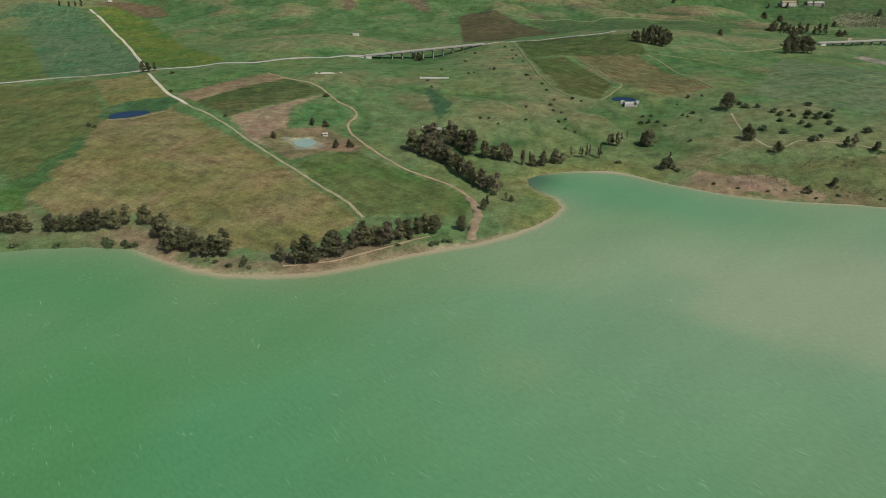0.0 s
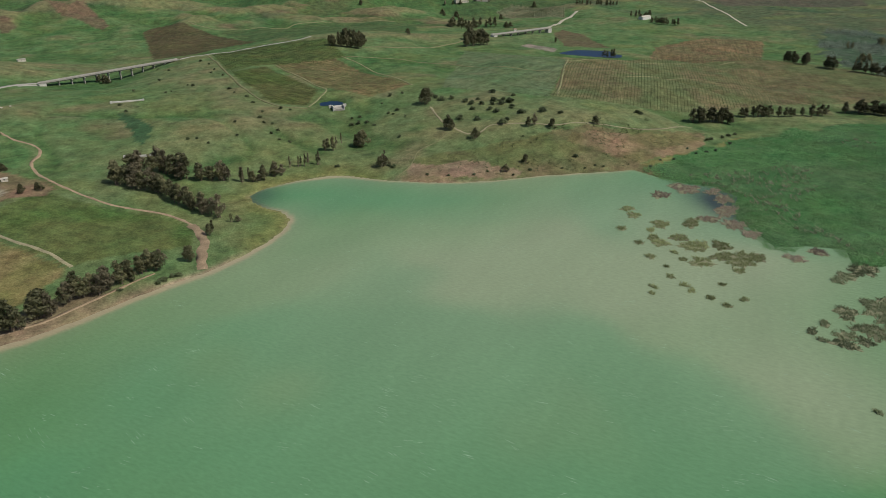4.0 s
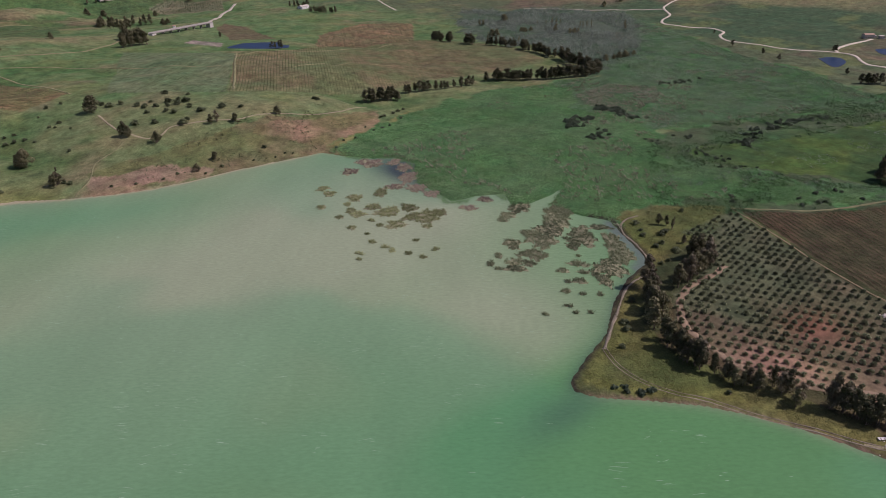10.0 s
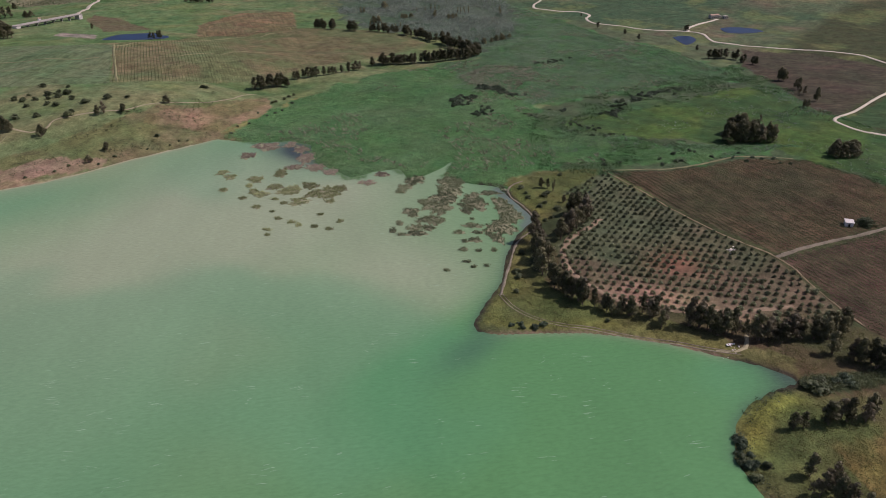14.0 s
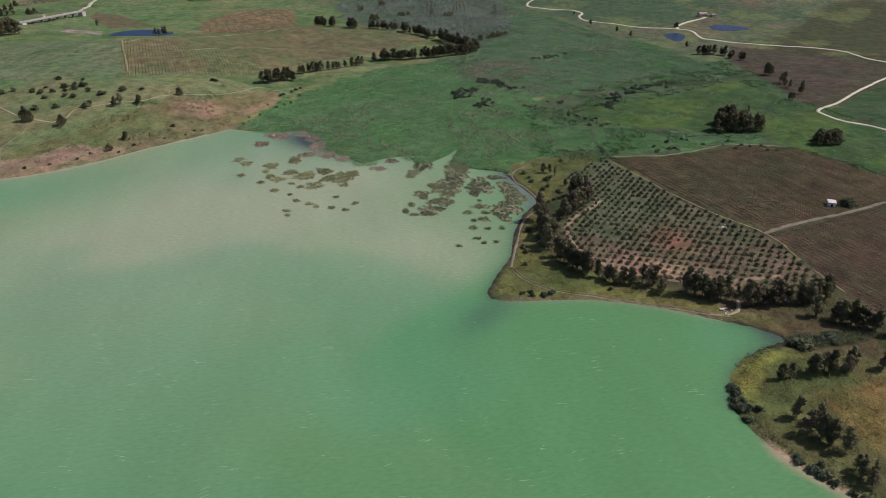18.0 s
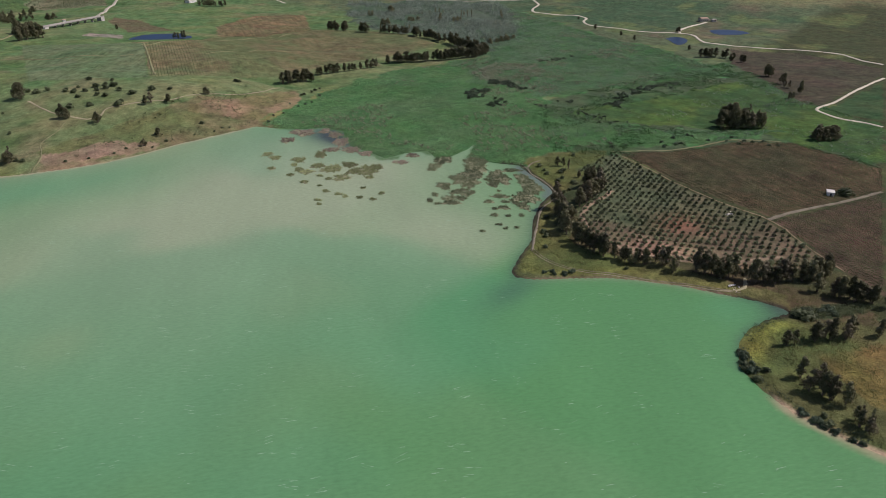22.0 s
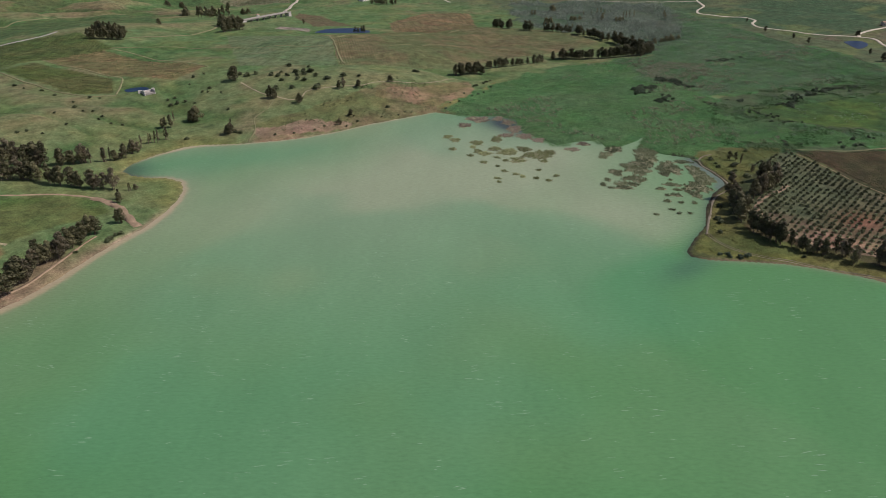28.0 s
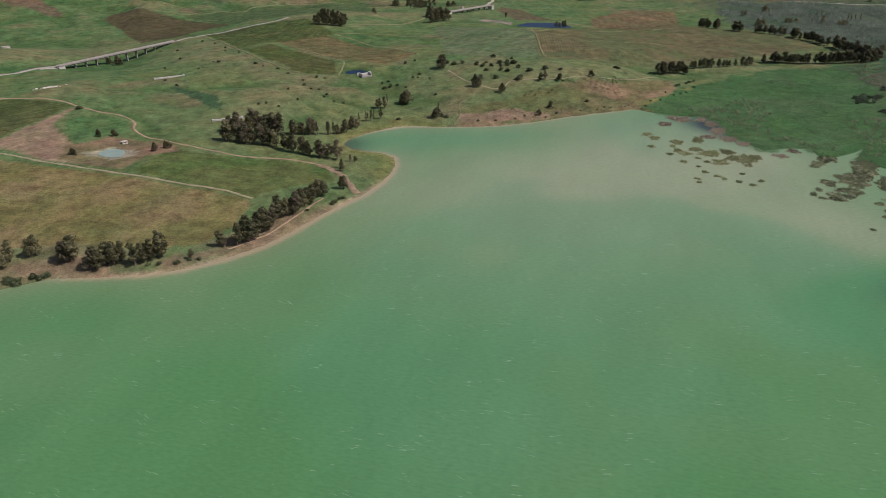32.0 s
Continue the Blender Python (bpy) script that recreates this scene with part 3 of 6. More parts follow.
# colour of each field, and how much of a second colour breaks it up
LOOKS = {
    "wet_margin": ((0.04, 0.085, 0.032), (0.062, 0.085, 0.045), 0.8),
    "field_straw": ((0.142, 0.135, 0.051), (0.2, 0.162, 0.083), 0.6),
    "field_west": ((0.085, 0.11, 0.036), (0.12, 0.125, 0.045), 0.6),
    "field_corner": ((0.14, 0.14, 0.05), (0.19, 0.165, 0.08), 0.5),
    "field_bluegreen": ((0.065, 0.125, 0.058), (0.1, 0.14, 0.07), 0.5),
    "field_yellowgreen": ((0.08, 0.12, 0.035), (0.1, 0.125, 0.045), 0.4),
    "field_lush": ((0.07, 0.12, 0.026), (0.13, 0.145, 0.03), 0.5),
    "field_topbrown": ((0.12, 0.09, 0.05), (0.09, 0.1, 0.05), 0.5),
    "field_strip": ((0.075, 0.135, 0.045), (0.1, 0.15, 0.06), 0.4),
    "field_brown_a": ((0.2, 0.15, 0.09), (0.16, 0.125, 0.07), 0.5),
    "field_dark": ((0.06, 0.085, 0.028), (0.09, 0.09, 0.04), 0.5),
    "field_tilled": ((0.25, 0.19, 0.126), (0.21, 0.158, 0.1), 0.6),
    "field_triangle": ((0.075, 0.14, 0.05), (0.1, 0.15, 0.06), 0.4),
    "field_bottom": ((0.07, 0.112, 0.033), (0.115, 0.125, 0.049), 0.5),
    "drain": ((0.055, 0.105, 0.036), (0.075, 0.12, 0.045), 0.6),
    "bright_left": ((0.065, 0.125, 0.032), (0.07, 0.12, 0.035), 0.5),
    "hill_brown": ((0.13, 0.095, 0.06), (0.1, 0.1, 0.055), 0.6),
    "hill_brown_b": ((0.12, 0.09, 0.055), (0.1, 0.1, 0.055), 0.6),
    "hollow": ((0.042, 0.09, 0.04), (0.06, 0.11, 0.05), 0.6),
    "vine_f": ((0.06, 0.1, 0.038), (0.08, 0.11, 0.045), 0.5),
    "olives_far": ((0.16, 0.16, 0.095), (0.13, 0.145, 0.08), 0.5),
    "dam_mud": ((0.24, 0.21, 0.17), (0.17, 0.16, 0.12), 0.6),
    "field_dam": ((0.105, 0.09, 0.05), (0.09, 0.1, 0.045), 0.5),
    "field_topgrey": ((0.085, 0.08, 0.055), (0.07, 0.08, 0.05), 0.5),
    "pond_reeds": ((0.05, 0.1, 0.04), (0.075, 0.11, 0.055), 0.7),
    "pond_rim": ((0.19, 0.135, 0.085), (0.12, 0.125, 0.055), 0.6),
    "pond_sand": ((0.27, 0.25, 0.18), (0.25, 0.24, 0.15), 0.5),
    "vine_a": ((0.075, 0.065, 0.033), (0.09, 0.08, 0.04), 0.6),
    "vine_b": ((0.075, 0.11, 0.035), (0.09, 0.1, 0.04), 0.5),
    "vine_c": ((0.07, 0.1, 0.03), (0.11, 0.1, 0.045), 0.5),
    "vine_d": ((0.15, 0.125, 0.06), (0.11, 0.12, 0.05), 0.5),
    "vine_e": ((0.115, 0.135, 0.06), (0.15, 0.122, 0.066), 0.7),
    "field_n": ((0.095, 0.138, 0.064), (0.12, 0.142, 0.078), 0.5),
    "field_farbrown": ((0.15, 0.115, 0.06), (0.12, 0.12, 0.06), 0.5),
    "bank_n": ((0.105, 0.128, 0.05), (0.14, 0.115, 0.065), 0.6),
    "prom_back": ((0.085, 0.068, 0.036), (0.058, 0.064, 0.028), 0.8),
    "cliff_a": ((0.22, 0.165, 0.11), (0.16, 0.135, 0.075), 0.7),
    "cliff_b": ((0.21, 0.155, 0.09), (0.12, 0.12, 0.05), 0.8),
    "yellow_bank": ((0.16, 0.17, 0.06), (0.2, 0.18, 0.08), 0.5),
    "grove": ((0.125, 0.096, 0.06), (0.08, 0.09, 0.048), 0.9),
    "vineyard_n": ((0.074, 0.066, 0.036), (0.11, 0.07, 0.042), 0.5),
    "vineyard_s": ((0.084, 0.06, 0.039), (0.066, 0.055, 0.032), 0.6),
    # plough and meadow darkened, the duller eastern light put into their colours
    "field_plough": ((0.058, 0.049, 0.032), (0.05, 0.052, 0.03), 0.6),
    "field_se": ((0.032, 0.07, 0.026), (0.045, 0.075, 0.03), 0.5),
    "meadow": ((0.055, 0.1, 0.025), (0.034, 0.075, 0.025), 0.9),
    "reeds_n": ((0.05, 0.132, 0.043), (0.074, 0.138, 0.062), 0.7),
    "wood_far": ((0.05, 0.085, 0.048), (0.075, 0.095, 0.07), 0.7),
    "prom_grass": ((0.085, 0.105, 0.034), (0.115, 0.105, 0.045), 0.7),
    "near_grass": ((0.08, 0.1, 0.034), (0.125, 0.105, 0.05), 0.6),
}


def land_colours(x, y, d, over):
    big, small = clouds(x, y, 130), clouds(x + 500, y, 22)
    c = np.zeros((len(x), 3)) + np.array((0.09, 0.15, 0.058))
    c = mixed(c, (0.13, 0.158, 0.07), smooth((big - 0.5) * 4) * 0.8)
    c = mixed(c, (0.055, 0.11, 0.035), smooth((small - 0.55) * 4) * 0.5)
    c = mixed(c, (0.155, 0.135, 0.075), smooth((clouds(x, y + 900, 55) - 0.64) * 6) * 0.65)
    c = mixed(c, (0.13, 0.1, 0.06), smooth((clouds(x, y + 350, 150, 4) - 0.56) * 9) * smooth((y - 1000) / 100) * 0.85)
    c = mixed(c, (0.05, 0.085, 0.045), smooth((clouds(x + 800, y, 120, 3) - 0.55) * 8) * smooth((y - 1000) / 100) * 0.6)
    # far eastern land greyed and blued, distance haze put into its colour
    c = mixed(c, (0.072, 0.09, 0.05), smooth((x - 700) / 100) * 0.8)
    c = mixed(c, (0.115, 0.092, 0.06), smooth((clouds(x + 60, y - 200, 90, 4) - 0.55) * 8) * smooth((x - 820) / 60) * 0.8)
    c = mixed(c, (0.04, 0.082, 0.04), smooth((clouds(x - 90, y + 70, 160, 3) - 0.52) * 8) * smooth((x - 860) / 60) * 0.8)
    c = mixed(c, (0.15, 0.115, 0.075), np.exp(-(((x - 1040) / 50) ** 2 + ((y - 735) / 34) ** 2)) * 0.9)
    c = mixed(c, (0.046, 0.056, 0.024), smooth((x - 172) / 12) * smooth((190 - y) / 30))
    c = mixed(c, (0.125, 0.155, 0.055), smooth((clouds(x + 222, y + 111, 48, 4) - 0.56) * 7) * 0.5)
    # dry straw tint along the crest, standing in for its sunlit relief too
    ridge = np.exp(-((x + 25 + (y - 710) * 0.42) / 46) ** 2) * smooth((y - 545) / 40) * smooth((850 - y) / 30)
    c = mixed(c, (0.15, 0.145, 0.075), ridge * (0.35 + 0.5 * smooth((small - 0.35) * 3)))
    # drier crests and lusher hollows, also painting in the hills' light and shade
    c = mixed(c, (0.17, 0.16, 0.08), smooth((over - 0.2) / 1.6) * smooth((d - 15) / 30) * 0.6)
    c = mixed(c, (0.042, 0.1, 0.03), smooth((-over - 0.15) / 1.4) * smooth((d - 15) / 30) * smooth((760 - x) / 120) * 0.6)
    wx, wy = x + 4 * (clouds(x, y, 16) - 0.5), y + 4 * (clouds(x + 99, y, 16) - 0.5)
    for name, (first, second, share) in LOOKS.items():
        ragged = 14.0 if name == "wood_far" else 7.0 if name in ("reeds_n", "meadow", "drain") else 3.0 if name in ("cliff_a", "cliff_b", "bank_n", "prom_back", "hill_brown", "hill_brown_b", "hollow", "pond_reeds", "pond_sand", "prom_grass", "wet_margin", "wood_far") else 1.0
        inside = within(PLAN[name], x + (wx - x) * ragged, y + (wy - y) * ragged)
        patch = smooth((clouds(x + 31 * len(name), y - 77, 38, 4) - 0.38) * 4.2) * share
        c[inside] = mixed(np.zeros((inside.sum(), 3)) + np.array(first), second, patch[inside])
    # sandy rim on the western shore, dark mud on the eastern one
    west = smooth((190 - x) / 60) * (y > 200)
    bay = smooth((x + 20) / 25) * smooth((110 - x) / 30)
    c = mixed(c, (0.15, 0.165, 0.05), np.exp(-np.maximum(d, 0) / 16.0) * bay * 0.8)
    west = west * smooth((x + 222) / 25)
    c = mixed(c, (0.36, 0.285, 0.19), np.exp(-np.maximum(d, 0) / 1.8) * west * (1.2 - bay - 0.6 * smooth((x - 60) / 40)))
    c = mixed(c, (0.23, 0.17, 0.105), np.exp(-np.maximum(d, 0) / 8.0) * west * (1 - bay) * smooth((small - 0.3) * 3) * 0.9)
    c = mixed(c, (0.17, 0.135, 0.075), np.exp(-np.maximum(d, 0) / 12.0) * smooth((x - 80) / 30) * (y > 380) * smooth((small - 0.35) * 4) * 0.8)
    south = smooth((y + 8) / 12) * smooth((92 - y) / 10)
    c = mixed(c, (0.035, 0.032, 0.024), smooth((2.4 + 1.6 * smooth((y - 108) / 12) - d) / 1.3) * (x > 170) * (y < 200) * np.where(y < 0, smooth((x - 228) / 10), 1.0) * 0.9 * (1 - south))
    c = mixed(c, (0.17, 0.13, 0.09), smooth((1.6 - d) / 1.0) * (x > 170) * south * 0.8)
    bare = smooth((26 - d) / 8) * smooth((d - 2) / 2) * smooth((x + 250) / 20) * smooth((-62 - x) / 15) * (y > 200)
    c = mixed(c, (0.185, 0.138, 0.088), bare * smooth((small - 0.32) * 4) * 0.85)
    grove = within(PLAN["grove"], wx, wy)
    c = mixed(c, (0.27, 0.185, 0.12), grove * smooth((290 - x + (small - 0.5) * 30) / 26) * smooth((75 - y) / 20) * 0.85)
    c = mixed(c, (0.075, 0.095, 0.05), grove * smooth((y - 45 + (small - 0.5) * 50) / 40) * smooth((x - 275) / 20) * 0.75)
    c = mixed(c, (0.16, 0.08, 0.05), grove * np.exp(-(((x - 308) / 16) ** 2 + ((y - 52) / 14) ** 2)) * 0.8)
    edge = within(PLAN["prom_grass"], wx, wy) | within(PLAN["near_grass"], wx, wy)
    c = mixed(c, (0.19, 0.2, 0.045), np.exp(-((d - 6) / 4.5) ** 2) * edge * np.where(y < 0, 0.85 * smooth((x - 190) / 10) * smooth((240 - x) / 8), 0.22))
    c = mixed(c, (0.17, 0.122, 0.042), within(PLAN["orange_field"], wx, wy) * (0.35 + 0.45 * smooth((small - 0.35) * 4)))
    c = mixed(c, (0.035, 0.06, 0.026), within(PLAN["cove_reeds"], wx, wy) * 0.85)
    c = mixed(c, (0.34, 0.26, 0.17), smooth((2.5 - d) / 1.5) * smooth((-36 - y) / 10) * (x > 100))
    tilled = sum(within(PLAN[k], wx, wy) for k in ("vineyard_n", "vineyard_s", "vine_e", "vine_b", "vine_c", "vine_d", "grove", "field_tilled", "field_brown_a", "field_dark"))
    return np.concatenate([c, np.where(tilled > 0, 0.45, 1.0)[:, None]], 1)


# the way each field is worked, and how strongly its rows show
FURROWS = {"field_straw": (0.86, -0.5, 0.3), "field_west": (0.25, 0.97, 0.5), "field_corner": (0.86, -0.5, 0.3), "field_bluegreen": (-0.45, 0.9, 0.7),
           "field_yellowgreen": (-0.45, 0.9, 0.6), "field_lush": (-0.55, 0.83, 0.4), "field_strip": (0.93, 0.36, 0.6), "field_brown_a": (0.93, 0.36, 0.5),
           "field_dark": (0.93, 0.36, 0.9), "field_tilled": (0.93, 0.36, 0.5), "field_triangle": (0.9, 0.4, 0.5), "field_bottom": (0.86, -0.5, 0.3),
           "vine_a": (0.7, -0.7, 0.8), "vine_b": (0.5, 0.87, 0.7), "vine_c": (0.6, -0.8, 0.9), "vine_d": (0.7, -0.7, 0.8), "vine_e": (0.48, 0.87, 0.3),
           "field_n": (0.8, 0.6, 0.5), "field_farbrown": (0.5, 0.87, 0.7), "field_plough": (0.4, -0.92, 0.8), "field_se": (0.4, -0.92, 0.6),
           "vineyard_n": (-0.46, -0.89, 0.8), "vineyard_s": (-0.4, -0.92, 0.8), "grove": (0.14, -0.99, 0.3)}


def furrows(x, y):
    """How far each point lies across and along its field's rows, and how strongly they show."""
    out = np.stack([x * 0.8 - y * 0.6, (x * 0.6 + y * 0.8) * 0.5, 0.1 + 0 * x], 1)
    for name, (a, b, strength) in FURROWS.items():
        inside = within(PLAN[name], x, y)
        bend = 2.5 * (clouds(x, y, 60, 2) - 0.5)
        out[inside] = np.stack([-b * x + a * y + bend, (a * x + b * y) * 0.04, strength + 0 * x], 1)[inside]
    return out


def water_colours(x, y, d, over):
    n = clouds(x, y, 70, 4)
    c = np.zeros((len(x), 3)) + np.array((0.082, 0.226, 0.087))
    silt = 1.2 * np.exp(-(((x - 225) / 135) ** 2 + ((y - 290) / 130) ** 2)) + 0.6 * np.exp(-(((x - 65) / 120) ** 2 + ((y - 225) / 130) ** 2))
    silt = silt + 0.55 * np.exp(-(((x - 212) / 40) ** 2 + ((y - 140) / 52) ** 2)) * smooth((y - 84) / 30)
    silt = silt - 0.4 * smooth((118 + 30 * (n - 0.5) - y) / 26) * smooth((x - 90) / 60)
    silt = silt + 0.3 * np.exp(-(((x - 50) / 90) ** 2 + ((y - 335) / 70) ** 2))
    silt = silt + 0.22 * np.exp(-(((x + 212) / 32) ** 2 + ((y - 208) / 36) ** 2)) + (n - 0.5) * 0.3
    c = mixed(c, (0.275, 0.32, 0.208), np.clip(silt * 0.74, 0, 0.86))
    c = mixed(c, (0.08, 0.25, 0.13), smooth((clouds(x + 300, y, 110, 3) - 0.5) * 4) * 0.4)
    west = smooth((290 - x) / 50) * (y > 200) * (1 - 0.8 * np.exp(-(((x - 5) / 22) ** 2 + ((y - 440) / 30) ** 2)))
    c = mixed(c, (0.4, 0.315, 0.2), smooth((5.0 - 1.2 * smooth((x - 40) / 60) + 9 * (n - 0.4) + d) / 3.5) * west * smooth((x + 222) / 30) * 0.95)
    c = mixed(c, (0.3, 0.29, 0.19), np.exp(-np.maximum(-d, 0) / (10 + 22 * n)) * west * 0.45)
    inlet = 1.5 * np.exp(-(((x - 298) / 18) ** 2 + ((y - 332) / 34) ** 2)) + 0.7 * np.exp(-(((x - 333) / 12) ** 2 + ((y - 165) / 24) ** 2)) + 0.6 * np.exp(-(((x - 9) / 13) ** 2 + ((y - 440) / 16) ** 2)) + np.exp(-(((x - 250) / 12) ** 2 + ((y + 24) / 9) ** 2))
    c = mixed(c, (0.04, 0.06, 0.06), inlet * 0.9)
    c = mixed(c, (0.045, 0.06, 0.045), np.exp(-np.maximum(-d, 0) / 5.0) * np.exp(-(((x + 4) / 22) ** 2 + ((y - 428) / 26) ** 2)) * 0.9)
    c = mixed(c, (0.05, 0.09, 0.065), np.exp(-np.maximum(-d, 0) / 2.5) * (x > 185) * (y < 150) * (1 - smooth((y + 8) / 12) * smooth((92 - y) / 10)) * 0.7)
    c = mixed(c, (0.2, 0.24, 0.15), np.exp(-np.maximum(-d, 0) / 2.0) * (x > 185) * smooth((y + 8) / 12) * smooth((92 - y) / 10) * 0.7)
    c = mixed(c, (0.33, 0.27, 0.17), smooth((5.0 + d) / 4.0) * smooth((-36 - y) / 10) * (x > 100) * 0.85)
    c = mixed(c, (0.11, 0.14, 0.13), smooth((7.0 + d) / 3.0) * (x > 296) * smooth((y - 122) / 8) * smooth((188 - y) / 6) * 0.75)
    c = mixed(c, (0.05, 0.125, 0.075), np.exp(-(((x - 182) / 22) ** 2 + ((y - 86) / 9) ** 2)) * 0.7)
    return c


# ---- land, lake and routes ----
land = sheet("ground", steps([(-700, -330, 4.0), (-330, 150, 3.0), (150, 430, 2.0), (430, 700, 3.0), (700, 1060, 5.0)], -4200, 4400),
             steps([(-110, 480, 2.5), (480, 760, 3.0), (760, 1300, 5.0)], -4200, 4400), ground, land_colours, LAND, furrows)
tagged(land, "rolling green and straw farmland round a reservoir", "ground", kind="structure")
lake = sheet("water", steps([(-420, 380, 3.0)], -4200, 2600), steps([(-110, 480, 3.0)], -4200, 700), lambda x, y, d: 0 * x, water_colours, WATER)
tagged(lake, "milky green reservoir water with pale silt near the shore", "lake", kind="structure")


def spline(points, gap):
    """A smooth line through points, with a point every gap metres."""
    p = [Vector((*q, 0)) for q in points]
    p = [p[0] * 2 - p[1]] + p + [p[-1] * 2 - p[-2]]
    out = []
    for a, b, c, e in zip(p, p[1:], p[2:], p[3:]):
        n = max(1, int((c - b).length / gap))
        for k in range(n):
            t = k / n
            out.append(0.5 * (2 * b + (c - a) * t + (2 * a - 5 * b + 4 * c - e) * t * t + (3 * b - a - 3 * c + e) * t ** 3))
    return np.array([(v.x, v.y) for v in out + [p[-2]]])


def route(name, points, width, material, label, lift=0.3, ragged=0.25, seed=1):
    """A road or track laid over the land, slightly raised, with uneven edges."""
    rnd = random.Random(seed)
    line = spline(points, 4.0)
    way = np.gradient(line, axis=0)
    way /= np.linalg.norm(way, axis=1)[:, None]
    side = np.stack([-way[:, 1], way[:, 0]], 1)
    verts, faces = [], []
    rows = []
    for s in (-1.0, -0.86, 0.0, 0.86, 1.0):
        jitter = np.array([rnd.uniform(-ragged, ragged) if s else 0 for _ in line])
        q = line + side * ((s * width / 2) + jitter)[:, None]
        z = ground(q[:, 0], q[:, 1]) + (lift if abs(s) < 0.95 else -0.12)
        rows.append(np.concatenate([q, z[:, None]], 1))
    n = len(line)
    verts = np.concatenate(rows)
    for r in range(4):
        for i in range(n - 1):
            faces.append((r * n + i, r * n + i + 1, (r + 1) * n + i + 1, (r + 1) * n + i))
    faces = [f[::-1] for f in faces]
    return tagged(new(name, mesh(name, verts, faces, material, True)), label, "road", kind="structure")


for key, width, stuff_of, label in (
        ("road_main", 6.0, ASPHALT, "bleached country road between fields"),
        ("road_hill", 6.0, ASPHALT, "bleached country road over the hill"),
        ("road_mid", 3.5, LANE, "grassy farm track between fields"),
        ("road_east_bridge", 6.5, GRAVEL, "pale road ramp behind the viaduct"),
        ("road_north", 4.2, GRAVEL, "white gravel farm road"),
        ("white_road", 3.8, GRAVEL, "winding white gravel road"),
        ("marsh_road", 3.6, GRAVEL, "pale road behind the thicket"),
        ("farm_road", 4.5, GRAVEL, "pale farm drive"),
        ("bend_road", 2.9, GRAVEL, "white gravel road with a sharp bend"),
        ("farm_track", 3.0, STONY, "brown earth track through the vineyard"),
        ("vine_track", 2.2, LANE, "worn track along the vineyard's edge"),
        ("grove_edge", 1.1, RUTS, "worn strip between olives and vines"),
        ("dirt_track", 2.3, DIRT, "brown earth track down to the water"),
        ("lane", 2.2, PATHWAY, "worn field lane"),
        ("shore_track", 1.8, DIRT, "earth track behind the beach"),
        ("cliff_path", 1.8, PATHWAY, "pale footpath along the slope"),
        ("grove_rim", 3.4, DIRT, "bare earth strip between trees and olives"),
        ("slope_path", 1.2, LANE, "faint footpath down the slope"),
        ("bank_track", 1.3, STONY, "pale earth track along the channel"),
        ("tram_a", 1.6, LANE, "wheel tracks across the green field"),
        ("tram_b", 2.0, LANE, "grass strip beside the vines"),
        ("tram_c", 2.0, LANE, "grass strip between vineyards"),
        ("tram_d", 2.4, LANE, "grass strip at the vineyard's end"),
        ("tram_e", 2.4, LANE, "pale strip above the vineyard"),
        ("tram_f", 2.0, LANE, "pale strip through the vineyard"),
        ("tram_g", 2.4, LANE, "grassy track between distant fields"),
        ("tram_h", 3.0, GRAVEL, "pale distant farm track"),
        ("pond_bank", 2.0, STONY, "pale trodden bank of the pond"),
        ("hill_edge", 2.4, LANE, "grass strip along the hill"),
        ("spur", 1.6, PATHWAY, "pale spur down to the shore")):
    near = key in ("bank_track", "spur", "shore_track", "dirt_track", "lane", "grove_edge", "vine_track", "farm_track", "cliff_path", "slope_path", "grove_rim")
    route(key, PLAN[key], width, stuff_of, label, 0.1 if near else 0.32, (1.0 if key == "grove_rim" else 0.4) if near else 0.25, len(key))
for side in (-0.85, 0.85):
    line = np.array(PLAN["twin_track"], float)
    way = np.gradient(line, axis=0)
    way /= np.linalg.norm(way, axis=1)[:, None]
    line = line + side * np.stack([-way[:, 1], way[:, 0]], 1)
    route("wheel_rut", [tuple(q) for q in line], 0.55, STONY, "bare wheel rut in the shore grass", 0.07, 0.12, 5)
route("lane_head", PLAN["lane"][:3], 3.2, GRAVEL, "white gravel head of the field lane", 0.2)
route("slipway", PLAN["dirt_track"][-4:], 5.5, DIRT, "bare earth slope running into the water", 0.14, 1.0)


def pool(name, points, material, label, lift=0.25):
    """A pond: a flat sheet with a soft outline, a little over the lowest point of its bed."""
    line = spline(list(points) + [points[0]], 3.0)[:-1]
    z = float(np.min(ground(line[:, 0], line[:, 1]))) + lift
    mid = line.mean(0)
    ring = [(*q, z) for q in line] + [(*(mid + (q - mid) * 1.05), z - 1.8) for q in line]
    n = len(line)
    faces = [tuple(range(n))] + [(i, n + i, n + (i + 1) % n, (i + 1) % n) for i in range(n)]
    return tagged(new(name, mesh(name, ring, faces, material)), label, "pond", kind="structure")


pool("pond_1", PLAN["pond_w"], TURQUOISE, "milky turquoise farm pond")
pool("pond_2", PLAN["pond_blue"], POND, "dark blue pond in the straw field")
pool("pond_3", PLAN["dam_pond"], POND, "dark blue pond behind a small dam")
pool("pond_4", PLAN["blue_lake"], POND, "blue irrigation pond beside the vineyard")
pool("pond_5", PLAN["pond_farm"], POND, "deep blue farm pond")
pool("pond_6", PLAN["pond_small"], POND, "small dark pond by the marsh")


# ---- plants ----
def part(name, me, parent, label=""):
    ob = new(name, me)
    ob.parent = parent
    return tagged(ob, label)


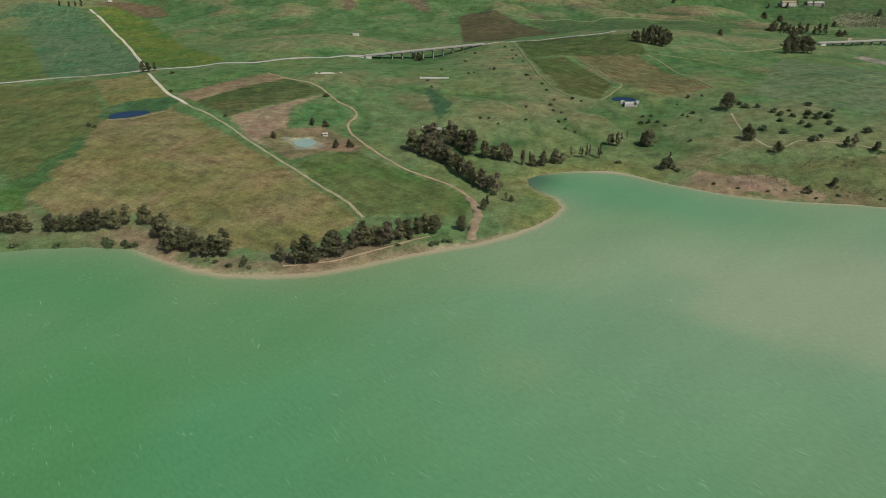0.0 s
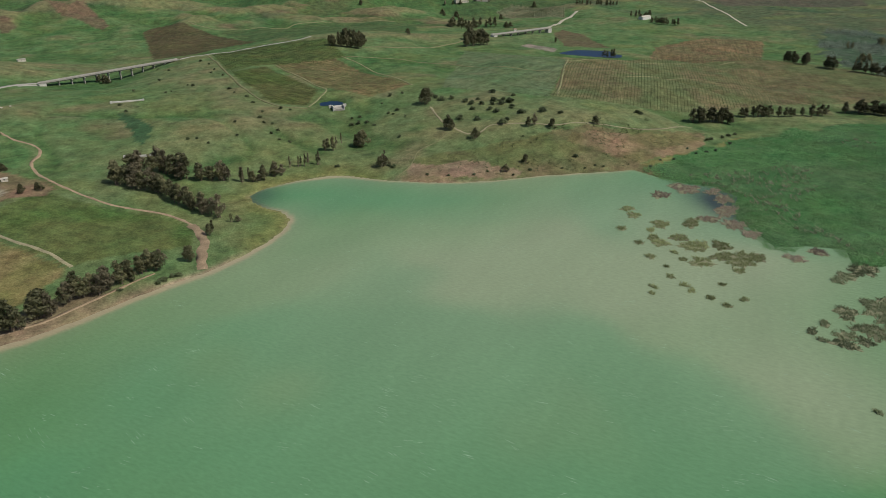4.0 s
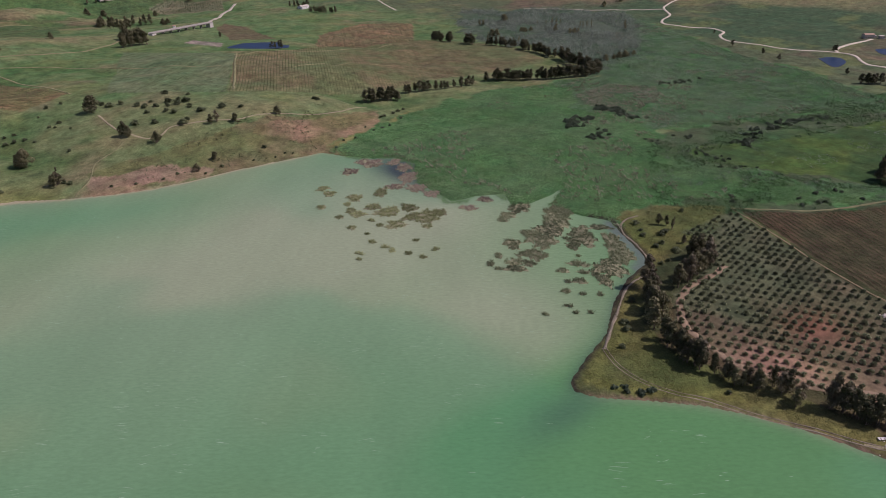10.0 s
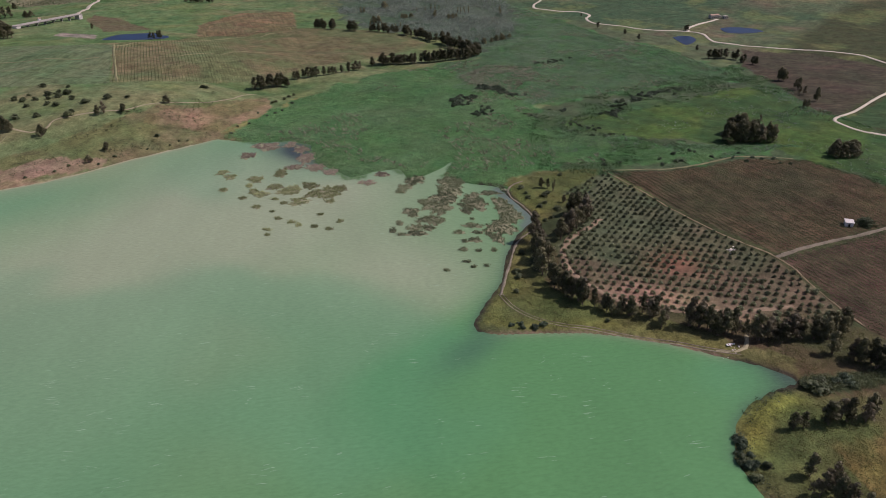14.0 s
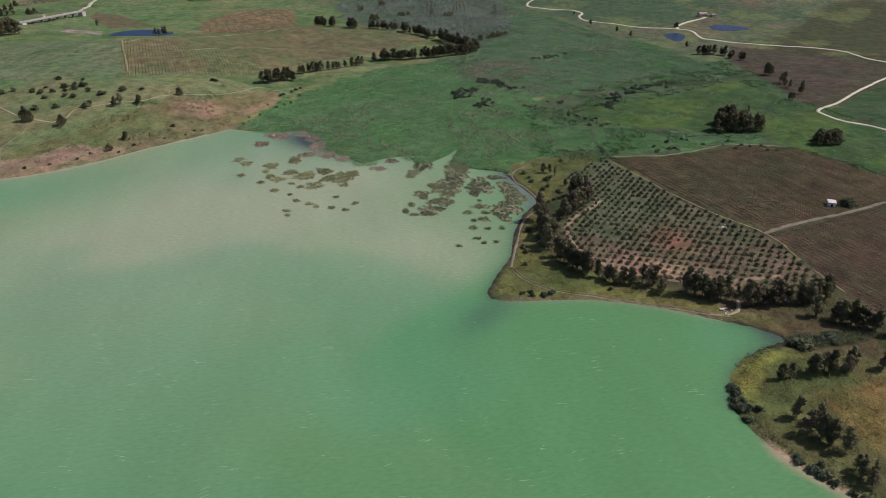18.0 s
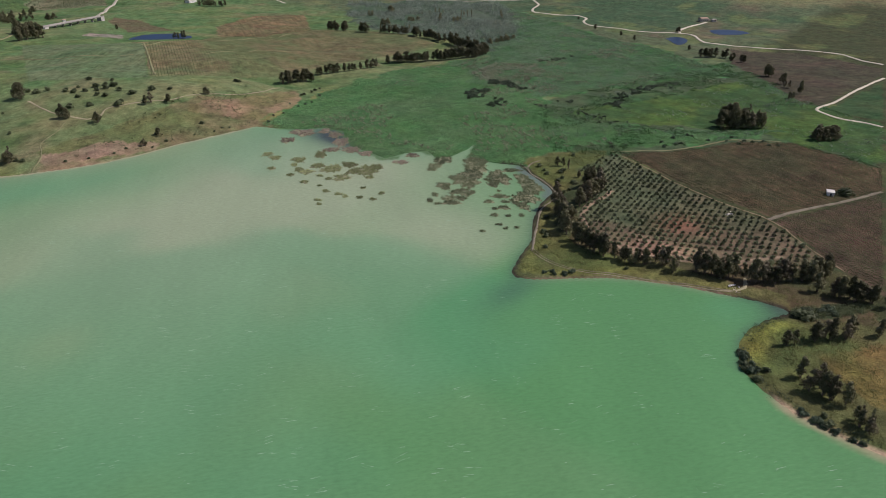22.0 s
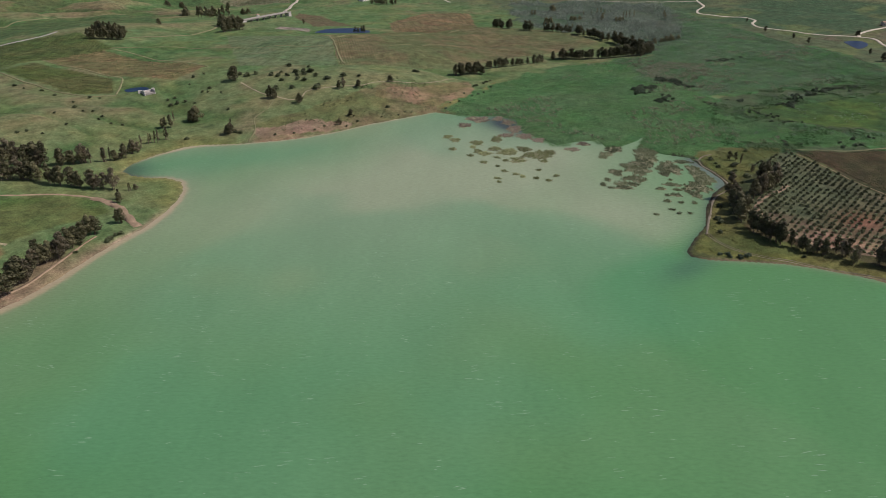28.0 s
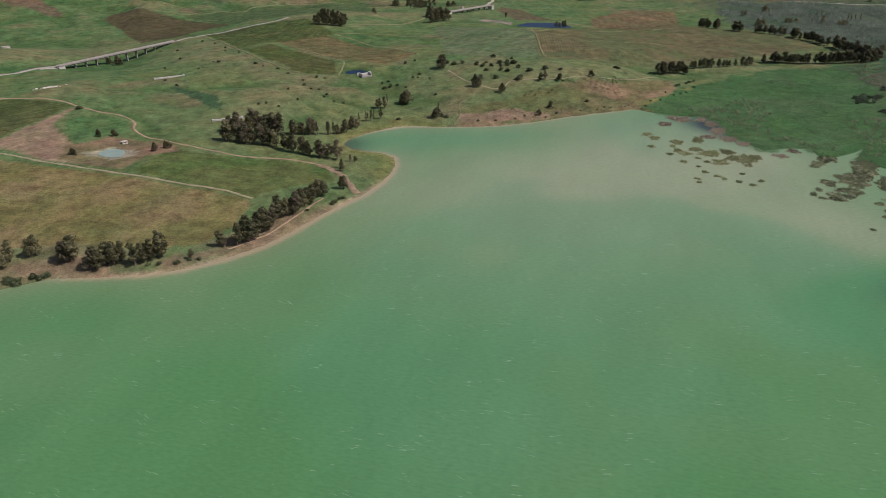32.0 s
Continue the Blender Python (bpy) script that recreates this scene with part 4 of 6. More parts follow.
def cards(centres, sizes, rnd, up=0.0, droop=1.0):
    """Small leaf sprays, four corners each, turned at random; up lifts their faces to the sky."""
    n = len(centres)
    a = rnd.normal(size=(n, 3))
    a[:, 2] *= droop
    a /= np.linalg.norm(a, axis=1)[:, None]
    b = np.cross(a, rnd.normal(size=(n, 3)) + np.array((0, 0, up)))
    b /= np.linalg.norm(b, axis=1)[:, None]
    a, b = a * sizes[:, None], b * sizes[:, None] * 0.62
    v = np.stack([centres - a, centres - b * 0.8 + a * 0.1, centres + a, centres + b * 0.8 - a * 0.1], 1).reshape(-1, 3)
    f = np.arange(4 * n).reshape(-1, 4)
    return v, f


def limb(verts, faces, a, b, ra, rb, sides=6):
    a, b = Vector(a), Vector(b)
    turn = (b - a).to_track_quat("Z", "Y").to_matrix()
    base = len(verts)
    for p, r in ((a, ra), (b, rb)):
        for k in range(sides):
            w = 2 * math.pi * k / sides
            verts.append(tuple(p + turn @ Vector((r * math.cos(w), r * math.sin(w), 0))))
    for k in range(sides):
        faces.append((base + k, base + (k + 1) % sides, base + sides + (k + 1) % sides, base + sides + k))


def wood_mesh(name, seed, height, spread, trunks=1, lean=0.12, bare=0.3):
    """A trunk that tapers and forks; gives the mesh and the points where leaves grow."""
    rnd = random.Random(seed)
    verts, faces, tips = [], [], []
    for _ in range(trunks):
        foot = Vector((rnd.uniform(-0.3, 0.3) * (trunks > 1) * spread, rnd.uniform(-0.3, 0.3) * (trunks > 1) * spread, -0.6))
        top = foot + Vector((rnd.uniform(-lean, lean) * height, rnd.uniform(-lean, lean) * height, height * rnd.uniform(0.78, 0.92)))
        last, r = foot, 0.026 * height
        for k in range(1, 6):
            p = foot.lerp(top, k / 5) + Vector((rnd.uniform(-0.03, 0.03) * height, rnd.uniform(-0.03, 0.03) * height, 0))
            limb(verts, faces, last, p, r, r * 0.78)
            r *= 0.78
            last = p
            if k / 5 > bare:
                for _ in range(3):
                    w = rnd.uniform(0, 2 * math.pi)
                    reach = spread * rnd.uniform(0.45, 1.0) * (1.15 - 0.55 * k / 5)
                    end = p + Vector((math.cos(w) * reach, math.sin(w) * reach, height * rnd.uniform(0.02, 0.2)))
                    limb(verts, faces, p, end, r * 0.55, r * 0.12, 4)
                    tips += [end, p.lerp(end, 0.6)]
        tips.append(top + Vector((0, 0, height * 0.05)))
    return mesh(name, verts, faces, BARK), tips


def crown_mesh(name, seed, lobes, leaves, size, material):
    """A crown of uneven lobes: leaf sprays lie round each one, denser above, with gaps between."""
    r = np.random.RandomState(seed)
    vs = []
    for (cx, cy, cz), radius in lobes:
        d = r.normal(size=(leaves, 3)) + np.array((0, 0, 0.25))
        d /= np.linalg.norm(d, axis=1)[:, None]
        c = np.array((cx, cy, cz)) + d * (radius * r.uniform(0.55, 1.12, leaves))[:, None] * np.array((1, 1, 0.85))
        c[:, 2] = np.maximum(c[:, 2], 0.15)
        n = d + r.normal(size=(leaves, 3)) * 0.38
        n /= np.linalg.norm(n, axis=1)[:, None]
        a = np.cross(n, r.normal(size=(leaves, 3)))
        a /= np.linalg.norm(a, axis=1)[:, None]
        w = np.cross(n, a)
        s = size * r.uniform(0.6, 1.35, leaves)
        a, w = a * s[:, None], w * (s * 0.6)[:, None]
        vs.append(np.stack([c - a, c - w, c + a, c + w], 1).reshape(-1, 3))
    v = np.concatenate(vs)
    return mesh(name, v, np.arange(len(v)).reshape(-1, 4), material)


def lobes_for(seed, height, spread, count, low, fat, lean=0.0):
    """Centres and radii of a crown's lobes, narrower to the top, none alike."""
    r = random.Random(seed)
    out = []
    for k in range(count):
        t = (k + r.uniform(0.2, 0.8)) / count
        z = height * (low + (0.95 - low) * t)
        wide = spread * (1.0 - 0.72 * t ** 1.6) * (0.75 + 0.5 * r.random())
        a = r.uniform(0, 6.28)
        q = wide * math.sqrt(r.uniform(0.05, 0.75))
        out.append(((math.cos(a) * q + lean * z, math.sin(a) * q, z), fat * r.uniform(0.65, 1.25) * (1.1 - 0.4 * t)))
    return out


LIBRARY = {}


def plant(name, key, wood, crown, label, category):
    top = new(name)
    part("trunk", wood, top)
    part("crown", crown, top)
    tagged(top, label, category)
    LIBRARY.setdefault(key, []).append(top)


def grow_library():
    for s in range(8):
        wood, _ = wood_mesh("trunk", 10 + s, 9.0, 1.7, 1 + s % 2, 0.06, 0.2)
        lobes = lobes_for(110 + s, 10, 2.1 + 0.3 * (s % 3), 15 + s % 4, 0.2, 1.35, 0.05 * (s % 3 - 1))
        crown = crown_mesh("crown", 20 + s, lobes, 62, 0.36, EUCALYPT if s not in (2, 5) else DUSTY)
        plant("eucalyptus_tree", "e", wood, crown, "dark grey-green eucalyptus with a ragged crown", "tree")
    for s in range(4):
        wood, _ = wood_mesh("trunk", 30 + s, 9.0, 0.9, 2, 0.1, 0.2)
        crown = crown_mesh("crown", 40 + s, lobes_for(140 + s, 10, 1.3, 11, 0.3, 0.85, 0.04), 34, 0.3, DUSTY if s % 2 else EUCALYPT)
        plant("slender_tree", "p", wood, crown, "thin half-bare tree with brownish foliage", "tree")
    for s in range(5):
        wood, _ = wood_mesh("trunk", 50 + s, 7, 3.4, 3, 0.2, 0.1)
        crown = crown_mesh("crown", 60 + s, lobes_for(160 + s, 8.5, 4.6, 10, 0.16, 3.3), 62, 0.95, BUSH)
        plant("shrub", "b", wood, crown, "dense dark green shrub on grass", "shrub")
    for s in range(4):
        wood, _ = wood_mesh("trunk", 54 + s, 3.5, 4.5, 3, 0.3, 0.1)
        crown = crown_mesh("crown", 64 + s, lobes_for(164 + s, 4.6, 8.0, 13, 0.1, 2.8), 48, 1.0, BRUSH)
        plant("marsh_bush", "m", wood, crown, "low spreading grey-green bush among reeds", "shrub")
    for s in range(4):
        wood, _ = wood_mesh("trunk", 90 + s, 8, 3.0, 2, 0.14, 0.12)
        crown = crown_mesh("crown", 95 + s, lobes_for(190 + s, 10, 4.4, 20, 0.16, 2.0), 66, 0.5, EUCALYPT)
        plant("broad_tree", "r", wood, crown, "broad dark tree with a dense rounded crown", "tree")
    for s in range(4):
        wood, _ = wood_mesh("trunk", 70 + s, 1.8, 0.9, 2, 0.12, 0.15)
        crown = crown_mesh("crown", 80 + s, lobes_for(180 + s, 1.6, 1.45, 10, 0.24, 0.66), 34, 0.25, OLIVE)
        plant("olive_tree", "o", wood, crown, "young grey-green olive tree in red soil", "tree")


grow_library()
USED = set()


def put_plant(kind, x, y, height, rnd, group, z=None):
    first = rnd.choice(LIBRARY[kind])
    k = height / (2.6 if kind == "o" else 10.0) * rnd.uniform(0.82, 1.18)
    z = float(ground(x, y)) if z is None else z
    slim, low = {"e": (1.2 if "west" in group else 1.0, 1.0), "b": (1.2, 0.72)}.get(kind, (1.0, 1.0))
    m = Matrix.LocRotScale((x, y, z), Euler((0, 0, rnd.uniform(0, 6.28))), (k * slim * rnd.uniform(0.85, 1.15), k * slim * rnd.uniform(0.85, 1.15), k * low * rnd.uniform(0.92, 1.15)))
    if first.name not in USED:
        USED.add(first.name)
        ob = first
    else:
        ob = copy_thing(first, Matrix())
    ob.matrix_basis = m
    tagged(ob, group=group)
    return ob


def join_rows(rows, label, wander=1.6, seed=3, name="far_trees", leaf=EUCALYPT, wide=1.0):
    """Far trees of whole rows, joined: wood and leaves of the library's trees in one sheet of growth."""
    r = random.Random(seed)
    vs, fs, mats, count = [], [], [], 0
    for kind, n, height, a, b in rows:
        for k in range(n):
            t = (k + 0.5 + r.uniform(-0.3, 0.3)) / n
            x, y = a[0] + (b[0] - a[0]) * t + r.gauss(0, wander), a[1] + (b[1] - a[1]) * t + r.gauss(0, wander)
            s, w = height / (2.6 if kind == "o" else 10) * r.uniform(0.8, 1.2), r.uniform(0, 6.28)
            for child in r.choice(LIBRARY[kind]).children:
                me = child.data
                v = np.zeros(len(me.vertices) * 3)
                me.vertices.foreach_get("co", v)
                v = v.reshape(-1, 3) * np.array((s * wide, s * wide, s))
                q = np.stack([x + v[:, 0] * math.cos(w) - v[:, 1] * math.sin(w), y + v[:, 0] * math.sin(w) + v[:, 1] * math.cos(w), float(ground(x, y)) + v[:, 2]], 1)
                f = np.zeros(len(me.loops), int)
                me.loops.foreach_get("vertex_index", f)
                vs.append(q)
                fs.append(f.reshape(-1, 4) + count)
                mats += [0 if child.name.startswith("trunk") else 1] * (len(f) // 4)
                count += len(q)
    me = mesh(name, np.concatenate(vs), np.concatenate(fs), BARK)
    me.materials.append(leaf)
    me.polygons.foreach_set("material_index", mats)
    return tagged(new(name, me), label, "trees", kind="stuff")


def put_rows(rows, group, wander=1.6, seed=3):
    rnd = random.Random(seed)
    for kind, count, height, a, b in rows:
        for k in range(count):
            t = (k + 0.5 + rnd.uniform(-0.3, 0.3)) / count
            x, y = a[0] + (b[0] - a[0]) * t + rnd.gauss(0, wander), a[1] + (b[1] - a[1]) * t + rnd.gauss(0, wander)
            if float(shore(x, y)) < 0.6:
                x, y = a[0] + (b[0] - a[0]) * t, a[1] + (b[1] - a[1]) * t
            put_plant(kind, x, y, height, rnd, group)


ROWS_WEST_SHORE = [
    ('e', 8, 10.2, (-299, 302), (-279, 305)),
    ('e', 10, 10.2, (-271, 307), (-246, 312)),
    ('e', 6, 11.2, (-244, 315), (-228, 319)),
    ('e', 2, 12.0, (-225, 323), (-215, 322)),
    ('e', 4, 12.0, (-205, 311), (-196, 309)),
    ('e', 8, 12.0, (-192, 297), (-172, 295)),
    ('e', 6, 12.0, (-168, 289), (-153, 293)),
    ('e', 1, 6.0, (-140, 282), (-140, 283)),
    ('e', 2, 9.5, (-123, 288), (-121, 292)),
    ('e', 4, 13.0, (-110, 289), (-102, 292)),
    ('e', 6, 13.0, (-99, 298), (-89, 302)),
    ('e', 10, 11.2, (-88, 310), (-68, 321)),
    ('e', 10, 10.2, (-66, 324), (-49, 338)),
    ('e', 1, 8.6, (-44, 345), (-43, 345)),
]
ROWS_WEST_POINT = [
    ('e', 2, 9, (-32, 342), (-30, 344)),
    ('e', 1, 7, (-22, 373), (-22, 373)),
    ('e', 2, 5, (-9, 392), (-7, 392)),
    ('b', 1, 4, (-277, 290), (-276, 290)),
    ('b', 1, 4, (-255, 293), (-254, 293)),
    ('b', 7, 4, (-233, 301), (-208, 297)),
    ('b', 5, 2.5, (-163, 286), (-132, 281)),
    ('b', 6, 3, (-48, 323), (-34, 328)),
    ('b', 2, 2, (-67, 316), (-59, 320)),
]
ROWS_BAY_WEST = [
    ('e', 14, 14, (-89, 470), (-51, 446)),
    ('e', 14, 12, (-50, 436), (-18, 401)),
    ('e', 5, 14, (-81, 493), (-67, 484)),
    ('e', 8, 15, (-64, 494), (-40, 473)),
    ('e', 8, 12, (-34, 472), (-15, 467)),
    ('p', 5, 10, (-13, 469), (1, 465)),
    ('e', 4, 10, (1, 465), (12, 465)),
    ('e', 4, 9, (15, 473), (25, 474)),
]
ROWS_BAY_NORTH = [
    ('p', 7, 10, (31, 486), (53, 488)),
    ('e', 3, 10, (58, 518), (67, 518)),
    ('p', 2, 8, (71, 529), (74, 531)),
    ('r', 3, 10, (83, 522), (92, 520)),
    ('r', 2, 7, (93, 468), (100, 468)),
    ('p', 2, 11, (95, 470), (98, 468)),
    ('b', 3, 3, (101, 467), (108, 462)),
    ('b', 2, 3, (64, 481), (67, 479)),
    ('e', 1, 7, (-23, 379), (-23, 379)),
    ('p', 2, 5, (-10, 394), (-8, 392)),
]
ROWS_RIDGE = [
    ('r', 1, 13, (155, 584), (155, 584)),
    ('r', 2, 9, (160, 514), (161, 507)),
    ('r', 1, 8, (178, 487), (178, 487)),
    ('e', 3, 9, (219, 490), (229, 487)),
    ('r', 1, 8, (238, 482), (238, 482)),
    ('r', 1, 8, (275, 482), (275, 482)),
    ('r', 1, 6, (180, 431), (180, 431)),
    ('r', 1, 6.5, (197, 438), (197, 438)),
    ('b', 1, 4, (237, 437), (237, 437)),
    ('b', 1, 2, (223, 421), (223, 421)),
    ('b', 1, 2, (199, 425), (199, 425)),
    ('b', 3, 1.8, (233, 424), (262, 420)),
    ('b', 2, 4, (329, 513), (331, 510)),
    ('b', 5, 3, (351, 445), (399, 463)),
    ('b', 5, 1.8, (118, 440), (190, 425)),
]
ROWS_VINEYARD_ROW = [
    ('e', 12, 12, (376, 500), (407, 490)),
    ('e', 8, 10, (420, 501), (450, 494)),
    ('e', 6, 9, (455, 495), (483, 481)),
    ('e', 3, 9, (490, 489), (512, 492)),
    ('e', 22, 11, (531, 496), (562, 460)),
    ('e', 20, 12, (564, 457), (607, 422)),
    ('e', 10, 13, (607, 424), (634, 428)),
    ('e', 12, 12, (621, 698), (633, 668)),
    ('e', 5, 12, (637, 648), (640, 636)),
    ('e', 12, 10, (649, 622), (666, 585)),
    ('e', 16, 11, (664, 575), (659, 516)),
    ('e', 9, 13, (660, 507), (646, 470)),
    ('e', 10, 13, (650, 475), (634, 430)),
]
ROWS_WOOD = [
    ('r', 3, 9, (807, 748), (800, 740)),
    ('e', 2, 9, (743, 734), (746, 730)),
    ('r', 3, 8, (692, 661), (700, 655)),
    ('p', 6, 11, (660, 640), (690, 600)),
    ('e', 3, 10, (780, 621), (788, 628)),
    ('p', 4, 10, (833, 626), (850, 610)),
    ('r', 4, 7, (751, 662), (770, 650)),
    ('r', 5, 6, (779, 595), (810, 600)),
    ('p', 5, 9, (814, 685), (840, 660)),
    ('r', 6, 7, (687, 460), (735, 455)),
    ('p', 6, 9, (860, 560), (900, 590)),
    ('r', 2, 8, (994, 704), (996, 706)),
    ('r', 2, 9, (1039, 705), (1041, 706)),
]
ROWS_MARSH = [
    ('m', 20, 4, (459, 325), (494, 327)),
    ('m', 24, 4, (520, 346), (532, 316)),
    ('m', 10, 3.4, (524, 317), (526, 300)),
    ('m', 16, 2.8, (446, 290), (470, 290)),
    ('m', 24, 3.4, (562, 213), (615, 203)),
    ('m', 14, 3, (615, 203), (643, 190)),
    ('m', 18, 3.4, (520, 202), (553, 207)),
    ('m', 8, 2.2, (641, 193), (684, 159)),
    ('m', 6, 2, (470, 249), (479, 249)),
    ('m', 6, 2.4, (506, 242), (508, 236)),
    ('m', 7, 2.4, (475, 212), (486, 212)),
    ('m', 8, 2, (475, 199), (487, 193)),
    ('m', 6, 2.2, (465, 179), (476, 168)),
    ('m', 8, 2.6, (445, 120), (480, 108)),
    ('m', 5, 2.4, (417, 148), (428, 147)),
    ('m', 8, 2.4, (485, 84), (499, 53)),
    ('m', 16, 3.5, (652, 526), (692, 519)),
    ('m', 22, 4, (622, 456), (698, 474)),
    ('m', 14, 3, (704, 478), (738, 464)),
    ('m', 12, 3, (636, 350), (676, 340)),
    ('m', 8, 2, (283, 408), (369, 437)),
]
ROWS_MEADOW = [
    ('r', 8, 15, (520, 103), (534, 74)),
    ('e', 5, 12, (526, 89), (534, 71)),
    ('r', 4, 14, (538, 107), (545, 95)),
    ('p', 3, 10, (550, 92), (560, 84)),
    ('r', 5, 10, (525, 32), (540, 13)),
    ('r', 4, 9, (536, 33), (549, 17)),
    ('e', 6, 11, (733, 129), (733, 122)),
    ('e', 2, 11, (710, 107), (703, 103)),
    ('e', 2, 7, (694, 95), (689, 92)),
    ('e', 2, 11, (675, 79), (672, 75)),
    ('e', 3, 7, (647, 84), (647, 76)),
]
ROWS_MEADOW_FAR = [
    ('e', 6, 10, (782, 219), (795, 204)),
    ('e', 2, 10, (796, 197), (793, 192)),
    ('e', 2, 8, (785, 183), (783, 180)),
    ('e', 2, 11, (782, 171), (781, 167)),
    ('e', 2, 9, (916, 303), (919, 300)),
    ('e', 1, 9, (828, 325), (829, 324)),
    ('e', 1, 8, (845, 353), (846, 353)),
    ('e', 1, 7, (860, 402), (861, 402)),
    ('e', 1, 7, (810, 244), (811, 244)),
    ('e', 1, 6, (919, 460), (920, 459)),
]
ROWS_POINT_EAST = [
    ('e', 12, 13.3, (295, 112), (328, 112)),
    ('e', 6, 12.3, (323, 126), (334, 120)),
    ('e', 10, 13.3, (283, 122), (252, 94)),
    ('e', 12, 11.4, (247, 89), (241, 66)),
    ('e', 10, 8.5, (241, 62), (248, 44)),
    ('e', 3, 10.4, (251, 43), (253, 36)),
    ('e', 2, 9, (251, 31), (253, 29)),
    ('e', 16, 11.4, (256, 22), (265, -4)),
    ('e', 9, 10.4, (266, -6), (278, -21)),
    ('e', 9, 10.4, (280, -23), (298, -36)),
    ('e', 14, 10.4, (275, -37), (277, -62)),
]
ROWS_POINT_SHRUBS = [
    ('e', 2, 9, (352, 161), (352, 158)),
    ('p', 2, 7, (353, 154), (351, 151)),
    ('b', 2, 3.6, (346, 152), (342, 151)),
    ('e', 2, 6, (341, 141), (338, 138)),
    ('b', 1, 3, (341, 171), (341, 171)),
    ('b', 2, 2.6, (335, 164), (331, 156)),
    ('b', 2, 3, (331, 143), (324, 144)),
    ('b', 2, 3, (331, 134), (327, 133)),
    ('b', 2, 2.4, (311, 131), (316, 128)),
    ('b', 1, 2.6, (264, 118), (264, 118)),
    ('b', 2, 3, (251, 110), (248, 107)),
    ('b', 1, 2.6, (243, 105), (243, 105)),
    ('b', 1, 2.6, (231, 98), (231, 98)),
    ('m', 5, 2.8, (205, 83), (213, 71)),
    ('b', 1, 3, (234, 49), (234, 49)),
    ('b', 1, 3, (380, 164), (380, 164)),
]
ROWS_COVE = [
    ('e', 2, 10, (216, -35), (218, -36)),
    ('e', 2, 10, (226, -43), (229, -43)),
    ('e', 6, 10, (233, -46), (242, -57)),
    ('e', 2, 9, (249, -65), (248, -67)),
    ('b', 4, 5, (245, -32), (250, -39)),
    ('m', 3, 4, (254, -41), (260, -44)),
    ('m', 9, 3.0, (199, -20), (184, -32)),
    ('b', 4, 3, (190, -26), (185, -34)),
    ('e', 2, 8, (192, -45), (196, -52)),
    ('p', 3, 10, (192, -50), (190, -62)),
    ('e', 6, 9.5, (186, -51), (187, -64)),
    ('p', 3, 9, (178, -69), (177, -78)),
    ('e', 4, 8, (179, -68), (176, -77)),
    ('m', 5, 2.6, (175, -50), (169, -62)),
    ('b', 3, 2.6, (176, -56), (171, -66)),
    ('m', 4, 2.2, (168, -64), (168, -76)),
]
ROWS_COPSE = [
    ('e', 22, 12, (103, 866), (139, 849)),
    ('e', 18, 12, (116, 892), (144, 860)),
    ('e', 12, 13, (123, 912), (143, 879)),
    ('e', 12, 16, (275, 876), (309, 884)),
    ('r', 6, 15, (295, 916), (319, 921)),
    ('r', 2, 15, (332, 1150), (338, 1156)),
    ('e', 2, 17, (323, 1070), (326, 1066)),
    ('e', 6, 14, (322, 1040), (350, 1060)),
    ('e', 5, 15, (373, 1174), (412, 1144)),
    ('r', 3, 11, (400, 1085), (405, 1050)),
    ('r', 3, 11, (366, 1275), (376, 1268)),
    ('r', 2, 8, (342, 1252), (352, 1278)),
    ('r', 1, 9, (445, 1229), (445, 1229)),
    ('r', 1, 12, (209, 1329), (209, 1329)),
    ('r', 1, 10, (534, 1292), (534, 1292)),
    ('r', 1, 7, (215, 946), (215, 946)),
    ('e', 4, 10, (416, 761), (428, 748)),
    ('e', 1, 9, (401, 877), (401, 877)),
    ('e', 3, 9, (630, 1094), (652, 1102)),
    ('e', 14, 10, (632, 1032), (652, 982)),
    ('e', 14, 10, (595, 1245), (672, 1220)),
    ('r', 3, 8, (-156, 824), (-142, 806)),
    ('r', 4, 8, (631, 1068), (674, 1107)),
]
ROWS_CROSSING = [
    ('e', 7, 9, (366, 1344), (469, 1347)),
    ('e', 4, 9, (-870, 1145), (-826, 1161)),
    ('e', 5, 10, (-428, 672), (-407, 671)),
    ('b', 1, 4, (-341, 583), (-340, 583)),
    ('b', 1, 4, (-257, 513), (-257, 514)),
    ('r', 2, 5.5, (-199, 474), (-193, 467)),
    ('r', 1, 6, (-177, 504), (-177, 506)),
    ('r', 2, 5, (-168, 508), (-164, 505)),
    ('r', 1, 5.5, (-140, 454), (-139, 454)),
    ('r', 2, 6, (-133, 458), (-131, 461)),
    ('b', 2, 4, (-192, 582), (-189, 583)),
    ('b', 3, 3, (-370, 496), (-355, 480)),
    ('b', 2, 3, (-384, 655), (-380, 661)),
]
SHRUBS_1 = [(-98, 843), (-82, 810), (-49, 836), (-39, 806), (-31, 778), (-34, 763), (-22, 745), (-86, 753), (-106, 716), (-74, 694), (-69, 698), (-55, 718), (-50, 714), (-15, 692), (-10, 677), (2, 661), (7, 638), (15, 609), (12, 595), (-8, 577), (22, 578), (15, 581), (20, 555), (26, 565), (31, 616), (39, 615), (34, 540), (-44, 543), (-37, 543), (-28, 534), (-7, 549), (26, 543), (-150, 809), (-145, 814), (-111, 662), (-103, 640)]
SHRUBS_2 = [(123, 580), (126, 574), (131, 582), (122, 608), (132, 623), (135, 564), (144, 625), (102, 572), (98, 587), (91, 586), (89, 574), (95, 574), (107, 561), (121, 520)]
